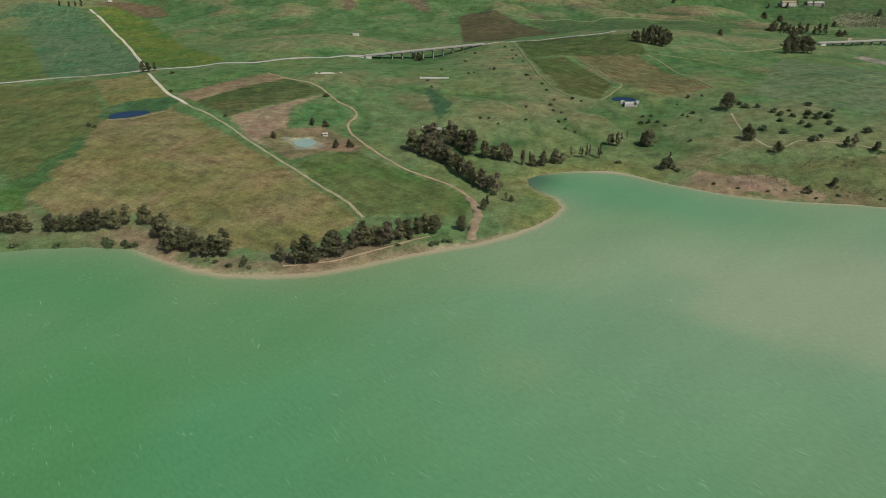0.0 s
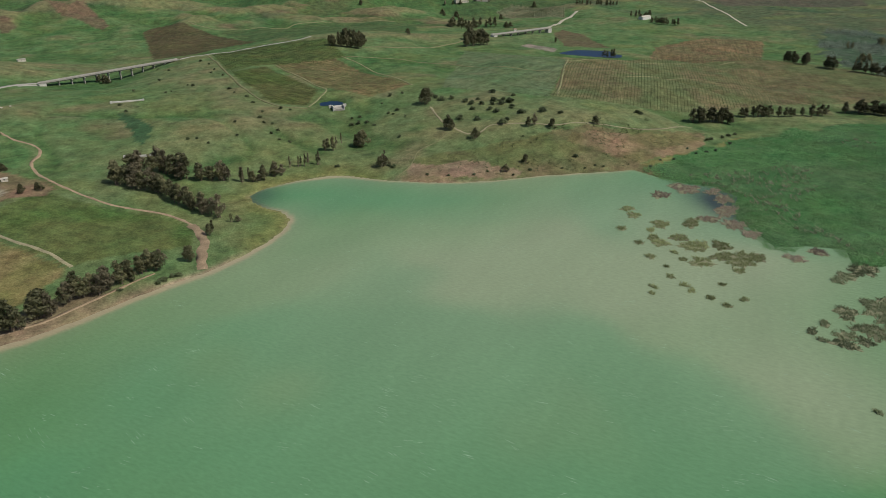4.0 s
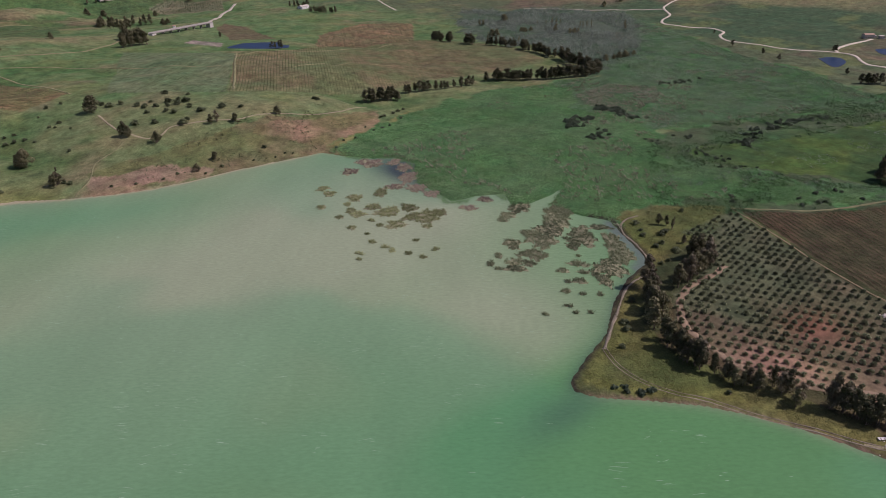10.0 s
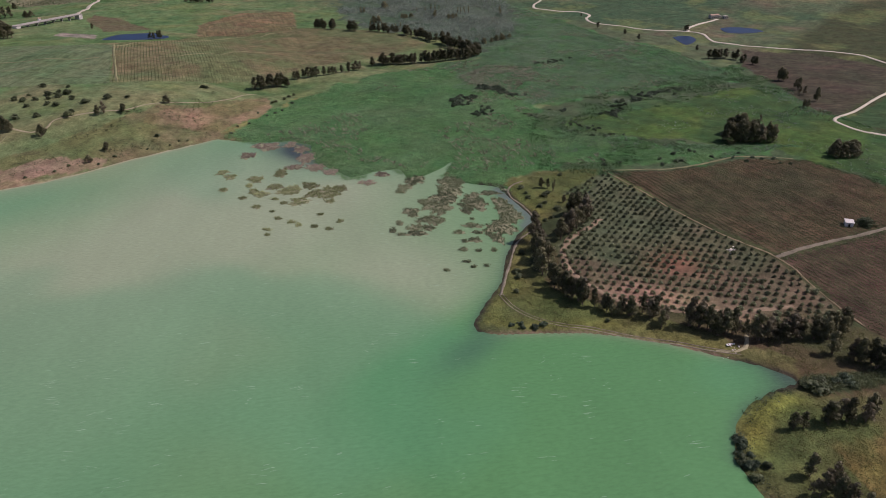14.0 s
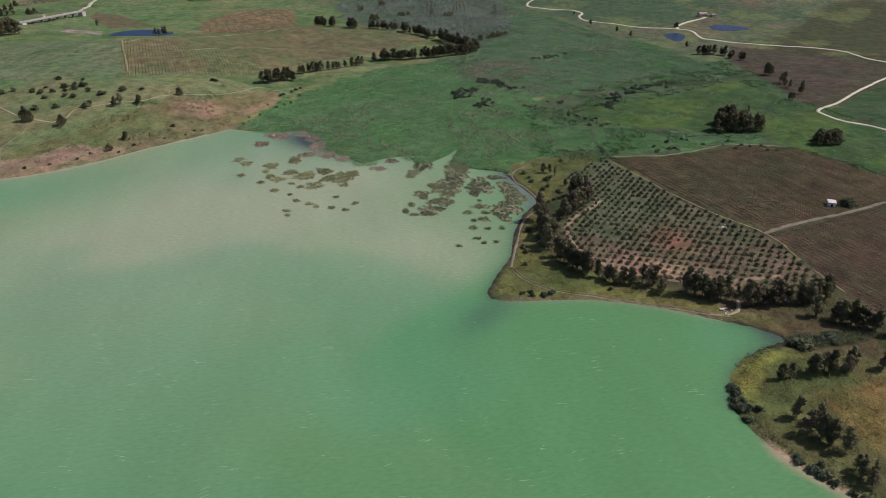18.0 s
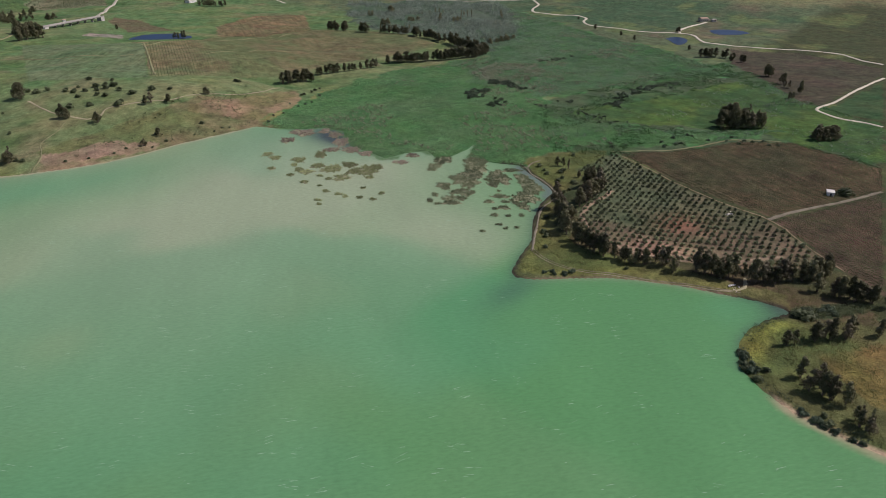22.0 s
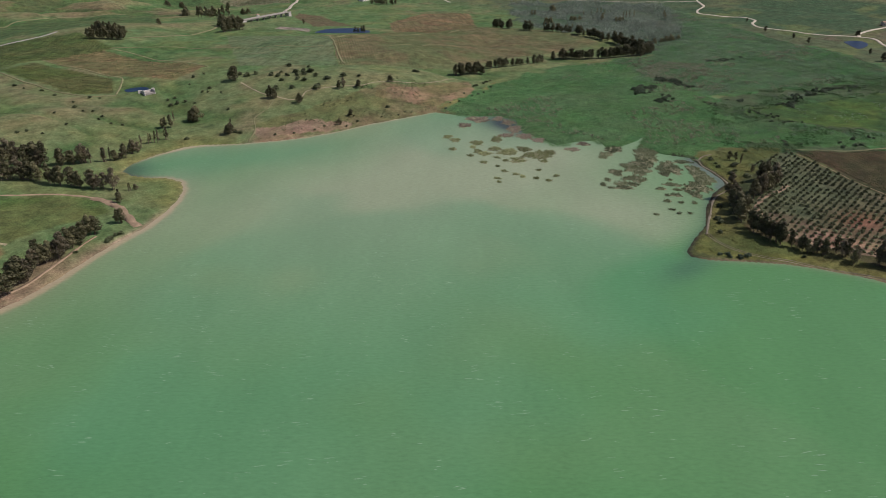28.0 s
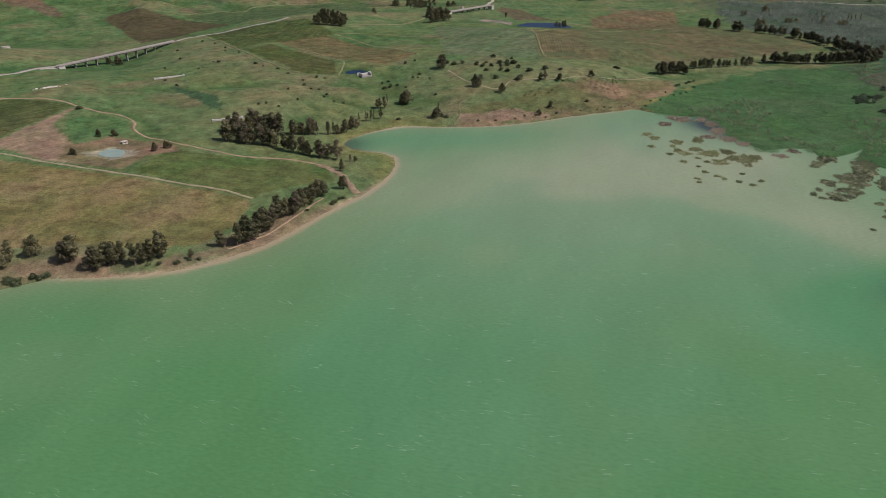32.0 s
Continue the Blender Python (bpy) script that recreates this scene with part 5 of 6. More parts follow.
SHRUBS_3 = [(168, 602), (170, 594), (173, 584), (182, 584), (190, 566), (190, 546), (202, 568), (201, 555), (194, 559), (204, 539), (207, 531), (214, 560), (209, 551), (217, 551), (223, 560), (226, 551), (223, 536), (224, 517), (238, 576), (174, 528), (187, 520), (243, 517), (255, 507), (208, 507), (203, 502), (223, 590)]
for rows, group in ((ROWS_WEST_SHORE, "trees on the western shore"), (ROWS_WEST_POINT, "plants on the western point"), (ROWS_BAY_WEST, "trees west of the bay"),
                    (ROWS_BAY_NORTH, "trees at the head of the bay"), (ROWS_RIDGE, "trees above the bare bank"), 
                    (ROWS_MARSH, "shrubs in the marsh"), (ROWS_MEADOW, "trees in the meadow"),
                    (ROWS_POINT_EAST, "trees round the olive grove"), (ROWS_POINT_SHRUBS, "shrubs on the eastern point"), (ROWS_COVE, "plants round the cove"),
                    (ROWS_CROSSING, "trees by the crossroads")):
    put_rows(rows, group, 4.0 if rows is ROWS_MARSH else 1.4, len(rows))
rnd = random.Random(11)
for line, size in ((SHRUBS_1, 2.4), (SHRUBS_2, 2.6), (SHRUBS_3, 4.2)):
    for x, y in line:
        put_plant("b", x, y, size * rnd.uniform(0.8, 1.3), rnd, "shrubs on the hillside")
join_rows(ROWS_VINEYARD_ROW, "line of dark trees between marsh and vineyard", wide=1.25)
join_rows(ROWS_WOOD, "scattered dark trees in the thicket")
join_rows(ROWS_COPSE, "dark copses standing in distant fields")
join_rows(ROWS_MEADOW_FAR, "trees along a distant gravel road", wide=1.4)


# ---- built things ----
def box_verts(x0, x1, y0, y1, z0, z1, taper=0.0):
    t = taper
    return [(x0, y0, z0), (x1, y0, z0), (x1, y1, z0), (x0, y1, z0), (x0 + t, y0 + t, z1), (x1 - t, y0 + t, z1), (x1 - t, y1 - t, z1), (x0 + t, y1 - t, z1)]


BOX = [(3, 2, 1, 0), (4, 5, 6, 7), (0, 1, 5, 4), (1, 2, 6, 5), (2, 3, 7, 6), (3, 0, 4, 7)]


def boxes(name, parent, material, specs, bevel=0.0, label=""):
    """One part made of plain blocks, its edges bevelled."""
    bm = bmesh.new()
    for s in specs:
        v = [bm.verts.new(p) for p in box_verts(*s)]
        for f in BOX:
            bm.faces.new([v[i] for i in f])
    if bevel:
        bmesh.ops.bevel(bm, geom=list(bm.edges), offset=bevel, segments=1, affect="EDGES")
    me = bpy.data.meshes.new(name)
    bm.to_mesh(me)
    bm.free()
    me.materials.append(material)
    return part(name, me, parent, label)


def viaduct(a, b, za, zb, spans, width, label):
    """A straight road viaduct from a to b: deck, parapets, hammerhead piers, abutments."""
    run = Vector((b[0] - a[0], b[1] - a[1], 0))
    length = run.length
    top = new("viaduct")
    top.matrix_basis = Matrix.Translation((a[0], a[1], za)) @ Matrix.Rotation(math.atan2(run.y, run.x), 4, "Z") @ Matrix.Rotation(-math.atan2(zb - za, length), 4, "Y")
    tagged(top, label, "bridge")
    boxes("deck", top, CONCRETE, [(-6, length + 6, -width / 2, width / 2, -0.45, 0.0), (-2, length + 2, -width / 2 + 1, width / 2 - 1, -1.3, -0.45)], 0.04)
    boxes("roadway", top, ASPHALT, [(-6, length + 6, -width / 2 + 0.5, width / 2 - 0.5, 0.0, 0.06)], 0.0, "pale worn asphalt")
    for s in (-1, 1):
        boxes("parapet", top, CONCRETE, [(-6, length + 6, s * (width / 2 - 0.2) - 0.15, s * (width / 2 - 0.2) + 0.15, 0.0, 0.85)], 0.03)
    for k in range(1, spans):
        x = length * k / spans
        px, py = a[0] + run.x * k / spans, a[1] + run.y * k / spans
        deep = float(ground(px, py)) - (za + (zb - za) * k / spans) - 1.0
        pier = boxes("pier", top, CONCRETE, [(x - 0.55, x + 0.55, -1.5, 1.5, deep, -2.4)], 0.06)
        boxes("crosshead", pier, CONCRETE, [(x - 0.7, x + 0.7, -width / 2 + 0.5, width / 2 - 0.5, -2.0, -1.3), (x - 0.6, x + 0.6, -2.4, 2.4, -2.5, -2.0)], 0.05)
    for x0, x1, q, zq in ((-7, 0, a, za), (length, length + 7, b, zb)):
        boxes("abutment", top, PALE_CONCRETE, [(x0, x1, -width / 2 + 0.2, width / 2 - 0.2, min(-3.0, float(ground(*q)) - zq - 2), -0.5)], 0.08)
    return top


viaduct((-205, 796), (-82, 874.5), 20.6, 22.4, 11, 8.0, "grey concrete road viaduct on hammerhead piers")
viaduct((340, 938), (432, 978), 19.6, 18.0, 7, 8.0, "grey concrete viaduct across the stream valley")
route("road_ramp", [(-228, 783), (-212, 792)], 6.0, ASPHALT, "bleached road leading onto the viaduct", 0.3)


def spillway():
    """The concrete outlet below the small pond: two flared wings, a floor and a crest."""
    top = new("spillway")
    x, y = 82, 612
    z = float(ground(x, y))
    top.matrix_basis = Matrix.Translation((x, y, z)) @ Matrix.Rotation(radians(4), 4, "Z")
    tagged(top, "pale concrete spillway below a dark pond", "dam")
    for s in (-1, 1):
        boxes("wing", top, PALE_CONCRETE, [(s * 5.0 - 0.35, s * 5.0 + 0.35, -5.0, 3.0, -1.5, 3.0), (s * 6.5 - 1.6, s * 6.5 + 1.6, 2.4, 3.2, -1.5, 3.2)], 0.08)
    boxes("apron", top, CONCRETE, [(-4.6, 4.6, -4.8, 2.2, -1.5, 0.5)], 0.06)
    boxes("crest", top, PALE_CONCRETE, [(-4.6, 4.6, 2.3, 3.1, -1.5, 2.2)], 0.06)


spillway()


def building(name, x, y, turn, w, d, h, roof, label, wall=WHITE_WALL, roof_of=TILE, windows=2, annex=None):
    top = new(name)
    top.matrix_basis = Matrix.Translation((x, y, float(ground(x, y)) - 0.2)) @ Matrix.Rotation(radians(turn), 4, "Z")
    tagged(top, label, "building")
    boxes("wall", top, wall, [(-w / 2, w / 2, -d / 2, d / 2, -0.8, h)] + ([annex] if annex else []), 0.04)
    bm = bmesh.new()
    o = 0.35
    if roof:
        pts = [(-w / 2 - o, -d / 2 - o, h), (w / 2 + o, -d / 2 - o, h), (w / 2 + o, d / 2 + o, h), (-w / 2 - o, d / 2 + o, h), (-w / 2 - o, 0, h + roof), (w / 2 + o, 0, h + roof)]
        fs = [(0, 1, 5, 4), (2, 3, 4, 5), (1, 2, 5), (3, 0, 4), (3, 2, 1, 0)]
    else:
        pts, fs = box_verts(-w / 2 - o, w / 2 + o, -d / 2 - o, d / 2 + o, h, h + 0.25), BOX
    v = [bm.verts.new(p) for p in pts]
    for f in fs:
        bm.faces.new([v[i] for i in f])
    me = bpy.data.meshes.new("roof")
    bm.to_mesh(me)
    bm.free()
    me.materials.append(roof_of)
    part("roof", me, top)
    boxes("door", top, DARK, [(-w / 2 - 0.03, -w / 2 + 0.05, -0.5, 0.5, 0.1, 2.1)], 0.0, "dark door")
    for k in range(windows):
        c = -w / 2 + w * (k + 0.5) / windows
        boxes("window", top, DARK, [(c - 0.45, c + 0.45, -d / 2 - 0.03, -d / 2 + 0.05, 1.1, 2.1)], 0.0, "dark window opening")
    return top


building("farm_shed", 416, -8, 20, 5.2, 4.2, 2.7, 0.0, "small white flat-roofed shed among vines", roof_of=PALE_CONCRETE, windows=1)
building("farmhouse", 1020, 304, -35, 13, 7, 4.5, 1.4, "pale stone farmhouse above a blue pond", STONE, TILE, 4, (6.4, 10.5, -3.0, 3.0, -0.8, 3.0))
building("barn", 1026, 290, -35, 6, 5, 3.4, 0.0, "small roofless barn beside the farmhouse", STONE, STONE, 2)
building("farmhouse", 640, 1064, 15, 18, 10, 4.5, 1.8, "pale farm building among trees", WHITE_WALL, STONE, 4)
building("farmhouse", -884, 1180, 10, 20, 10, 5, 2.0, "distant farmhouse on the hill", STONE, TILE, 4)
building("farmhouse", -800, 1192, -20, 14, 9, 4.5, 2.0, "distant farmhouse beside the gravel road", STONE, TILE, 3)
building("farmhouse", 405, 1350, 5, 26, 12, 6, 2.2, "distant pale farm buildings", STONE, TILE, 5)
building("barn", 450, 1362, 12, 30, 14, 6, 2.0, "long grey barn in the distance", CONCRETE, CONCRETE, 4)
building("ruin", -274, 973, 25, 9, 6, 3.2, 0.0, "pale ruined hut in the meadow", STONE, STONE, 1)
building("pump_house", 385, 985, 0, 3.5, 3.5, 5.0, 1.0, "small pale tower beside the viaduct", WHITE_WALL, TILE, 1)
building("stone_hut", -160, 487, 20, 4, 3, 2.0, 0.0, "small roofless stone hut beside the farm pond", STONE, STONE, 1)


def rubble(x, y, wide, deep, count, label, seed, size=0.7):
    """A scatter of pale stones, each a chipped block of its own."""
    r = random.Random(seed)
    top = new("rubble_heap")
    top.matrix_basis = Matrix.Translation((x, y, float(ground(x, y))))
    tagged(top, label, "stones")
    for _ in range(count):
        bm = bmesh.new()
        bmesh.ops.create_icosphere(bm, subdivisions=1, radius=size * r.uniform(0.5, 1.5))
        for v in bm.verts:
            v.co = Vector((v.co.x * r.uniform(0.8, 1.3), v.co.y * r.uniform(0.8, 1.3), v.co.z * r.uniform(0.5, 0.8)))
        me = bpy.data.meshes.new("stone")
        bm.to_mesh(me)
        bm.free()
        me.materials.append(STONE)
        ob = part("stone", me, top)
        px, py = r.gauss(0, wide / 2.5), r.gauss(0, deep / 2.5)
        ob.location = (px, py, float(ground(x + px, y + py)) - float(ground(x, y)) + 0.1)


rubble(-213, 657, 12, 5, 46, "heap of white stones on the slope", 2, 1.1)
rubble(341, 33, 5, 3, 16, "heap of pale stones at the grove's edge", 3, 0.6)


def culvert(a, b, label):
    """A low concrete weir across a ditch: a long slab between two end blocks."""
    run = Vector((b[0] - a[0], b[1] - a[1], 0))
    top = new("culvert")
    top.matrix_basis = Matrix.Translation((*a, min(float(ground(*a)), float(ground(*b))))) @ Matrix.Rotation(math.atan2(run.y, run.x), 4, "Z")
    tagged(top, label, "culvert")
    boxes("slab", top, PALE_CONCRETE, [(0.6, run.length - 0.6, -0.9, 0.9, -1.2, 1.3)], 0.06)
    for x in (0.0, run.length):
        boxes("end_block", top, PALE_CONCRETE, [(x - 0.8, x + 0.8, -1.3, 1.3, -1.2, 1.7)], 0.06)


culvert((-120, 672), (-92, 673), "pale concrete culvert across a green ditch")
culvert((-88, 520), (-64, 518), "pale concrete culvert beside the trees")
rubble(250, -1, 6, 2, 10, "pale stones at the water's edge", 6, 0.35)


def boat(x, y, turn, label):
    """A small open boat: hull with a raked bow, gunwale and two thwarts."""
    top = new("rowing_boat")
    top.matrix_basis = Matrix.Translation((x, y, max(0.05, float(ground(x, y))) + 0.02)) @ Matrix.Rotation(radians(turn), 4, "Z")
    tagged(top, label, "boat")
    rings, verts, faces = 9, [], []
    for k in range(rings):
        t = k / (rings - 1)
        half, keel = 0.75 * (1 - t ** 3) + 0.02, 0.18 * t ** 2
        for s in (-1, -0.7, 0, 0.7, 1):
            verts.append((-1.9 + 3.8 * t, s * half, keel + 0.55 * abs(s) ** 1.5 + 0.12 * t))
    for k in range(rings - 1):
        for j in range(4):
            faces.append((k * 5 + j, k * 5 + j + 1, k * 5 + j + 6, k * 5 + j + 5))
    faces.append((0, 1, 2, 3, 4))
    me = mesh("hull", verts, faces, WHITE_WALL)
    hull = part("hull", me, top)
    thick = hull.modifiers.new("shell", "SOLIDIFY")
    thick.thickness = 0.05
    for px in (-0.9, 0.4):
        boxes("thwart", top, BARK, [(px - 0.12, px + 0.12, -0.6, 0.6, 0.42, 0.47)], 0.01)


boat(253.5, 1.5, -40, "pale yellow-white boat on the grass bank")
put_plant("b", 421, -16, 6.5, random.Random(3), "plants round the shed")
put_plant("b", 424, -14, 6.0, random.Random(4), "plants round the shed")
put_plant("b", 345, 28, 2.5, random.Random(5), "plants round the shed")


# ---- crops, reeds, foam ----
def scatter(poly, count, seed, keep=None):
    r = np.random.RandomState(seed)
    p = np.array(poly, float)
    x, y = r.uniform(p[:, 0].min(), p[:, 0].max(), count * 6), r.uniform(p[:, 1].min(), p[:, 1].max(), count * 6)
    ok = within(poly, x, y)
    if keep is not None:
        ok &= keep(x, y)
    return x[ok][:count], y[ok][:count], r


def lattice(poly, way, gap, row, stagger=False):
    """Plant places in straight rows along way inside a field."""
    way = np.array(way, float) / np.hypot(*way)
    side = np.array((-way[1], way[0]))
    p = np.array(poly, float)
    mid, reach = p.mean(0), np.ptp(p, axis=0).max()
    i, j = np.meshgrid(np.arange(-reach, reach, gap), np.arange(-reach, reach, row), indexing="ij")
    if stagger:
        i = i + np.where(np.arange(i.shape[1]) % 2, gap / 2, 0)[None, :]
    q = mid + i.ravel()[:, None] * way + j.ravel()[:, None] * side
    return q[within(poly, q[:, 0], q[:, 1])]


EDGE_WAY = (-0.385, -0.92)
olives = lattice(PLAN["grove"], (0.45, -0.89), 4.1, 5.8, True)
rnd = random.Random(21)
order = sorted(range(len(olives)), key=lambda k: olives[k][0])
far_olives = []
for n, k in enumerate(order):
    if rnd.random() < 0.04:
        continue
    x, y = olives[k] + np.array((rnd.gauss(0, 0.22), rnd.gauss(0, 0.22)))
    if n < 310:
        put_plant("o", x, y, rnd.uniform(2.2, 3.0), rnd, "olive trees in the grove")
    else:
        far_olives.append((x, y))


join_rows([("o", 1, 2.5, q, q) for q in far_olives], "rows of young olive trees on red soil", 0.1, 5, "olive_trees", OLIVE)


def foliage_heap(name, places, size, clump, leaves, card, material, label, category, seed, stretch=None, tall=0.8, narrow=0.2):
    """Many small plants in one mesh: a clump of leaf sprays at each place."""
    r = np.random.RandomState(seed)
    p = np.array(places, float)
    z = ground(p[:, 0], p[:, 1])
    h = size * r.uniform(0.7, 1.3, len(p))
    q = r.normal(size=(len(p), leaves, 3)) * 0.4
    q[:, :, 0] *= clump
    q[:, :, 1] *= clump
    if stretch is not None:
        w = np.array(stretch) / np.hypot(*stretch)
        along = q[:, :, 0].copy() * 1.6
        across = q[:, :, 1].copy() * narrow
        q[:, :, 0], q[:, :, 1] = along * w[0] - across * w[1], along * w[1] + across * w[0]
    q[:, :, 2] = np.abs(q[:, :, 2]) * tall * 2
    q[:, :, 2] = np.clip(q[:, :, 2], 0.05, 1.2) * h[:, None]
    c = (np.stack([p[:, 0], p[:, 1], z], 1)[:, None, :] + q).reshape(-1, 3)
    v, f = cards(c, r.uniform(0.6, 1.3, len(c)) * card, r, 0.6)
    return tagged(new(name, mesh(name, v, f, material)), label, category, kind="stuff")


def vines(name, field, way, row, gap, size, label, seed, skip=0.06, material=VINE, card=0.3, leaves=9, clump=0.8):
    p = lattice(field, way, gap, row)
    r = np.random.RandomState(seed)
    p = p[r.rand(len(p)) > skip] + r.normal(size=(1, 2)) * 0.05
    return foliage_heap(name, p, size, clump, leaves, card, material, label, "vines", seed, way)


vines("vine_rows", PLAN["vineyard_n"], (-0.46, -0.89), 3.3, 0.7, 1.1, "rows of young vines on brown earth", 6, 0.05, VINE, 0.26, 11, 0.5)
vines("vine_rows", PLAN["vineyard_s"], EDGE_WAY, 3.3, 0.7, 1.1, "rows of young vines on brown earth", 7, 0.05, VINE, 0.26, 11, 0.5)
vines("vine_rows", PLAN["vine_e"], (0.48, 0.87), 3.0, 1.6, 0.6, "long rows of vines on a low rise", 8, 0.06, VINE_GREEN, 0.28, 6, 1.0)
vines("vine_rows", PLAN["vine_b"], (0.75, -0.66), 5.0, 2.4, 1.2, "rows of vines on the hillside", 9, 0.06, VINE, 0.5, 6, 1.3)
vines("vine_rows", PLAN["vine_c"], (0.75, -0.66), 5.0, 2.4, 1.2, "rows of vines on the hillside", 10, 0.06, VINE, 0.5, 6, 1.3)
vines("vine_rows", PLAN["vine_d"], (0.5, -0.86), 5.5, 2.6, 1.1, "thin rows of vines on brown earth", 12, 0.2, VINE, 0.5, 5, 1.6)
vines("vine_rows", PLAN["vine_a"], (0.75, -0.66), 5.0, 4.0, 1.0, "thin rows of vines on dark earth", 13, 0.3, VINE, 0.5, 5, 1.7)
vines("olive_rows", PLAN["olives_far"], (0.8, 0.6), 9.0, 7.5, 4.0, "distant rows of olive trees", 14, 0.05, BUSH, 0.9, 20, 2.4)
vines("orchard_rows", [(610, 88), (614, 48), (640, 60), (648, 90)], (0.1, -1), 6.0, 5.0, 2.0, "rows of small bushes by the road bend", 16, 0.05, BUSH, 0.4, 16, 1.5)
vines("vine_rows", PLAN["field_farbrown"], (0.2, -1), 5.0, 4.5, 1.0, "thin vine rows on reddish earth", 15, 0.25, VINE, 0.5, 4, 1.6)


def reeds(name, x, y, z, r, height, width, material, label, blades=3, lean=0.35, blade=0.5, bend=1.0):
    """Reed tufts: leaning blades in fans, bent one way by the wind."""
    n = len(x)
    base = np.repeat(np.stack([x, y, z], 1), blades, 0)
    m = len(base)
    base[:, :2] += r.normal(size=(m, 2)) * width * 0.45
    a = r.uniform(0, 2 * np.pi, m) if bend < 1.5 else math.atan2(0.6, -0.5) + math.pi / 2 + r.normal(0, 0.5, m)
    side = np.stack([np.cos(a), np.sin(a), 0 * a], 1) * (blade * r.uniform(0.6, 1.4, m))[:, None]
    h = height * r.uniform(0.6, 1.25, m)
    tip = np.stack([r.normal(0, lean, m) - 0.5 * bend, r.normal(0, lean, m) + 0.6 * bend, np.ones(m)], 1) * h[:, None]
    v = np.stack([base - side * 0.5, base + side * 0.5, base + tip + side, base + tip - side * 0.6], 1).reshape(-1, 3)
    return mesh(name, v, np.arange(4 * m).reshape(-1, 4), material)


MARSH = PLAN["reeds_n"]


def ragged(x, y):
    """Inside the marsh, with a wandering edge."""
    return within(MARSH, x + 20 * (clouds(x, y, 16) - 0.5), y + 20 * (clouds(x + 99, y, 16) - 0.5))


def fringe(x, y):
    """How far the reeds stand out into the lake; not across the open leads."""
    lead = smooth((215 - y) / 10) + np.exp(-((y - 237) / 16) ** 2) * (x > 298)
    return 0.5 - np.clip(14 * clouds(x, y, 9, 3) - 3.5, 0, 11) * np.clip(1 - lead, 0, 1)


def greying(x, y):
    """Where the bed turns from fresh to greyish reeds, away from the lake."""
    return x - 0.35 * y + 260 * (clouds(x + 40, y, 70, 4) - 0.5) > 445


x, y, r = scatter(MARSH, 34000, 31, lambda x, y: (x < 660) & (shore(x, y) > fringe(x, y)) & ragged(x, y))
grey = greying(x, y)
for k, of, label in ((~grey, REED, "dense green reed bed bent by the wind"), (grey, GREY_REED, "grey-green reeds behind the fresh bed")):
    tagged(new("reed_bed", reeds("reed_bed", x[k], y[k], np.maximum(ground(x[k], y[k]), 0.1) - 0.2, r, 0.4, 2.4, of, "", 9, 0.9, 0.24, 2.4)), label, "reeds", kind="stuff")
x, y, r = scatter(MARSH, 9000, 32, lambda x, y: x >= 660)
tagged(new("reed_bed", reeds("reed_bed", x, y, ground(x, y) - 0.2, r, 0.6, 5.0, GREY_REED, "", 9, 0.9, 0.4, 2.2)), "distant grey-green reed bed", "reeds", kind="stuff")
x, y, r = scatter(MARSH, 2600, 33, lambda x, y: (clouds(x, y, 45) > 0.6) & (shore(x, y) > 0.5))
tagged(new("dry_reeds", reeds("dry_reeds", x, y, ground(x, y), r, 1.3, 2.0, DRY_REED, "", 5, 0.8, 0.3)), "pale dead reeds among the green", "reeds", kind="stuff")
x, y, r = scatter([(520, 350), (545, 385), (600, 390), (625, 350), (600, 322), (550, 318)], 900, 45, lambda x, y: clouds(x, y, 22, 3) > 0.38)
tagged(new("dry_reeds", reeds("dry_reeds", x, y, ground(x, y), r, 0.8, 2.4, DRY_REED, "", 7, 0.9, 0.24, 2.0)), "beige patch of dead reeds", "reeds", kind="stuff")
x, y, r = scatter(PLAN["wet_margin"], 3200, 42, lambda x, y: (clouds(x, y, 30, 4) > 0.5) & ~within(PLAN["meadow"], x, y))
tagged(new("reed_bed", reeds("reed_bed", x, y, ground(x, y) - 0.2, r, 0.9, 2.4, REED, "", 8, 0.7, 0.2)), "thin reeds along the meadow's edge", "reeds", kind="stuff")
x, y, r = scatter(PLAN["wet_margin"], 700, 43, lambda x, y: clouds(x + 300, y, 24, 4) > 0.56)
foliage_heap("marsh_brush", np.stack([x, y], 1), 1.1, 2.2, 9, 0.4, GREY_WOOD, "grey-green brush at the edge of the meadow", "brush", 44)
x, y, r = scatter([(q[0] * 1.0, q[1]) for q in PLAN["wood_far"]], 2300, 34, lambda x, y: (clouds(x, y, 40, 3) > 0.45) & within(PLAN["wood_far"], x + 90 * (clouds(x, y, 50) - 0.5), y + 90 * (clouds(x + 99, y, 50) - 0.5)))
foliage_heap("far_thicket", np.stack([x, y], 1), 4.2, 3.4, 24, 0.6, GREY_WOOD, "grey-green thicket beyond the marsh", "thicket", 35)
x, y, r = scatter(PLAN["prom_grass"], 3200, 36, lambda x, y: (shore(x, y) > 2.5) & (clouds(x, y, 18) > 0.38))
foliage_heap("rough_grass", np.stack([x, y], 1), 0.35, 1.6, 9, 0.22, GRASS, "rough grass and weeds on the point", "grass", 37)
x, y, r = scatter(PLAN["near_grass"], 2200, 38, lambda x, y: (shore(x, y) > 2.0) & (clouds(x, y, 14) > 0.4))
foliage_heap("rough_grass", np.stack([x, y], 1), 0.38, 1.6, 9, 0.22, GRASS, "rough grass beside the cove", "grass", 39)
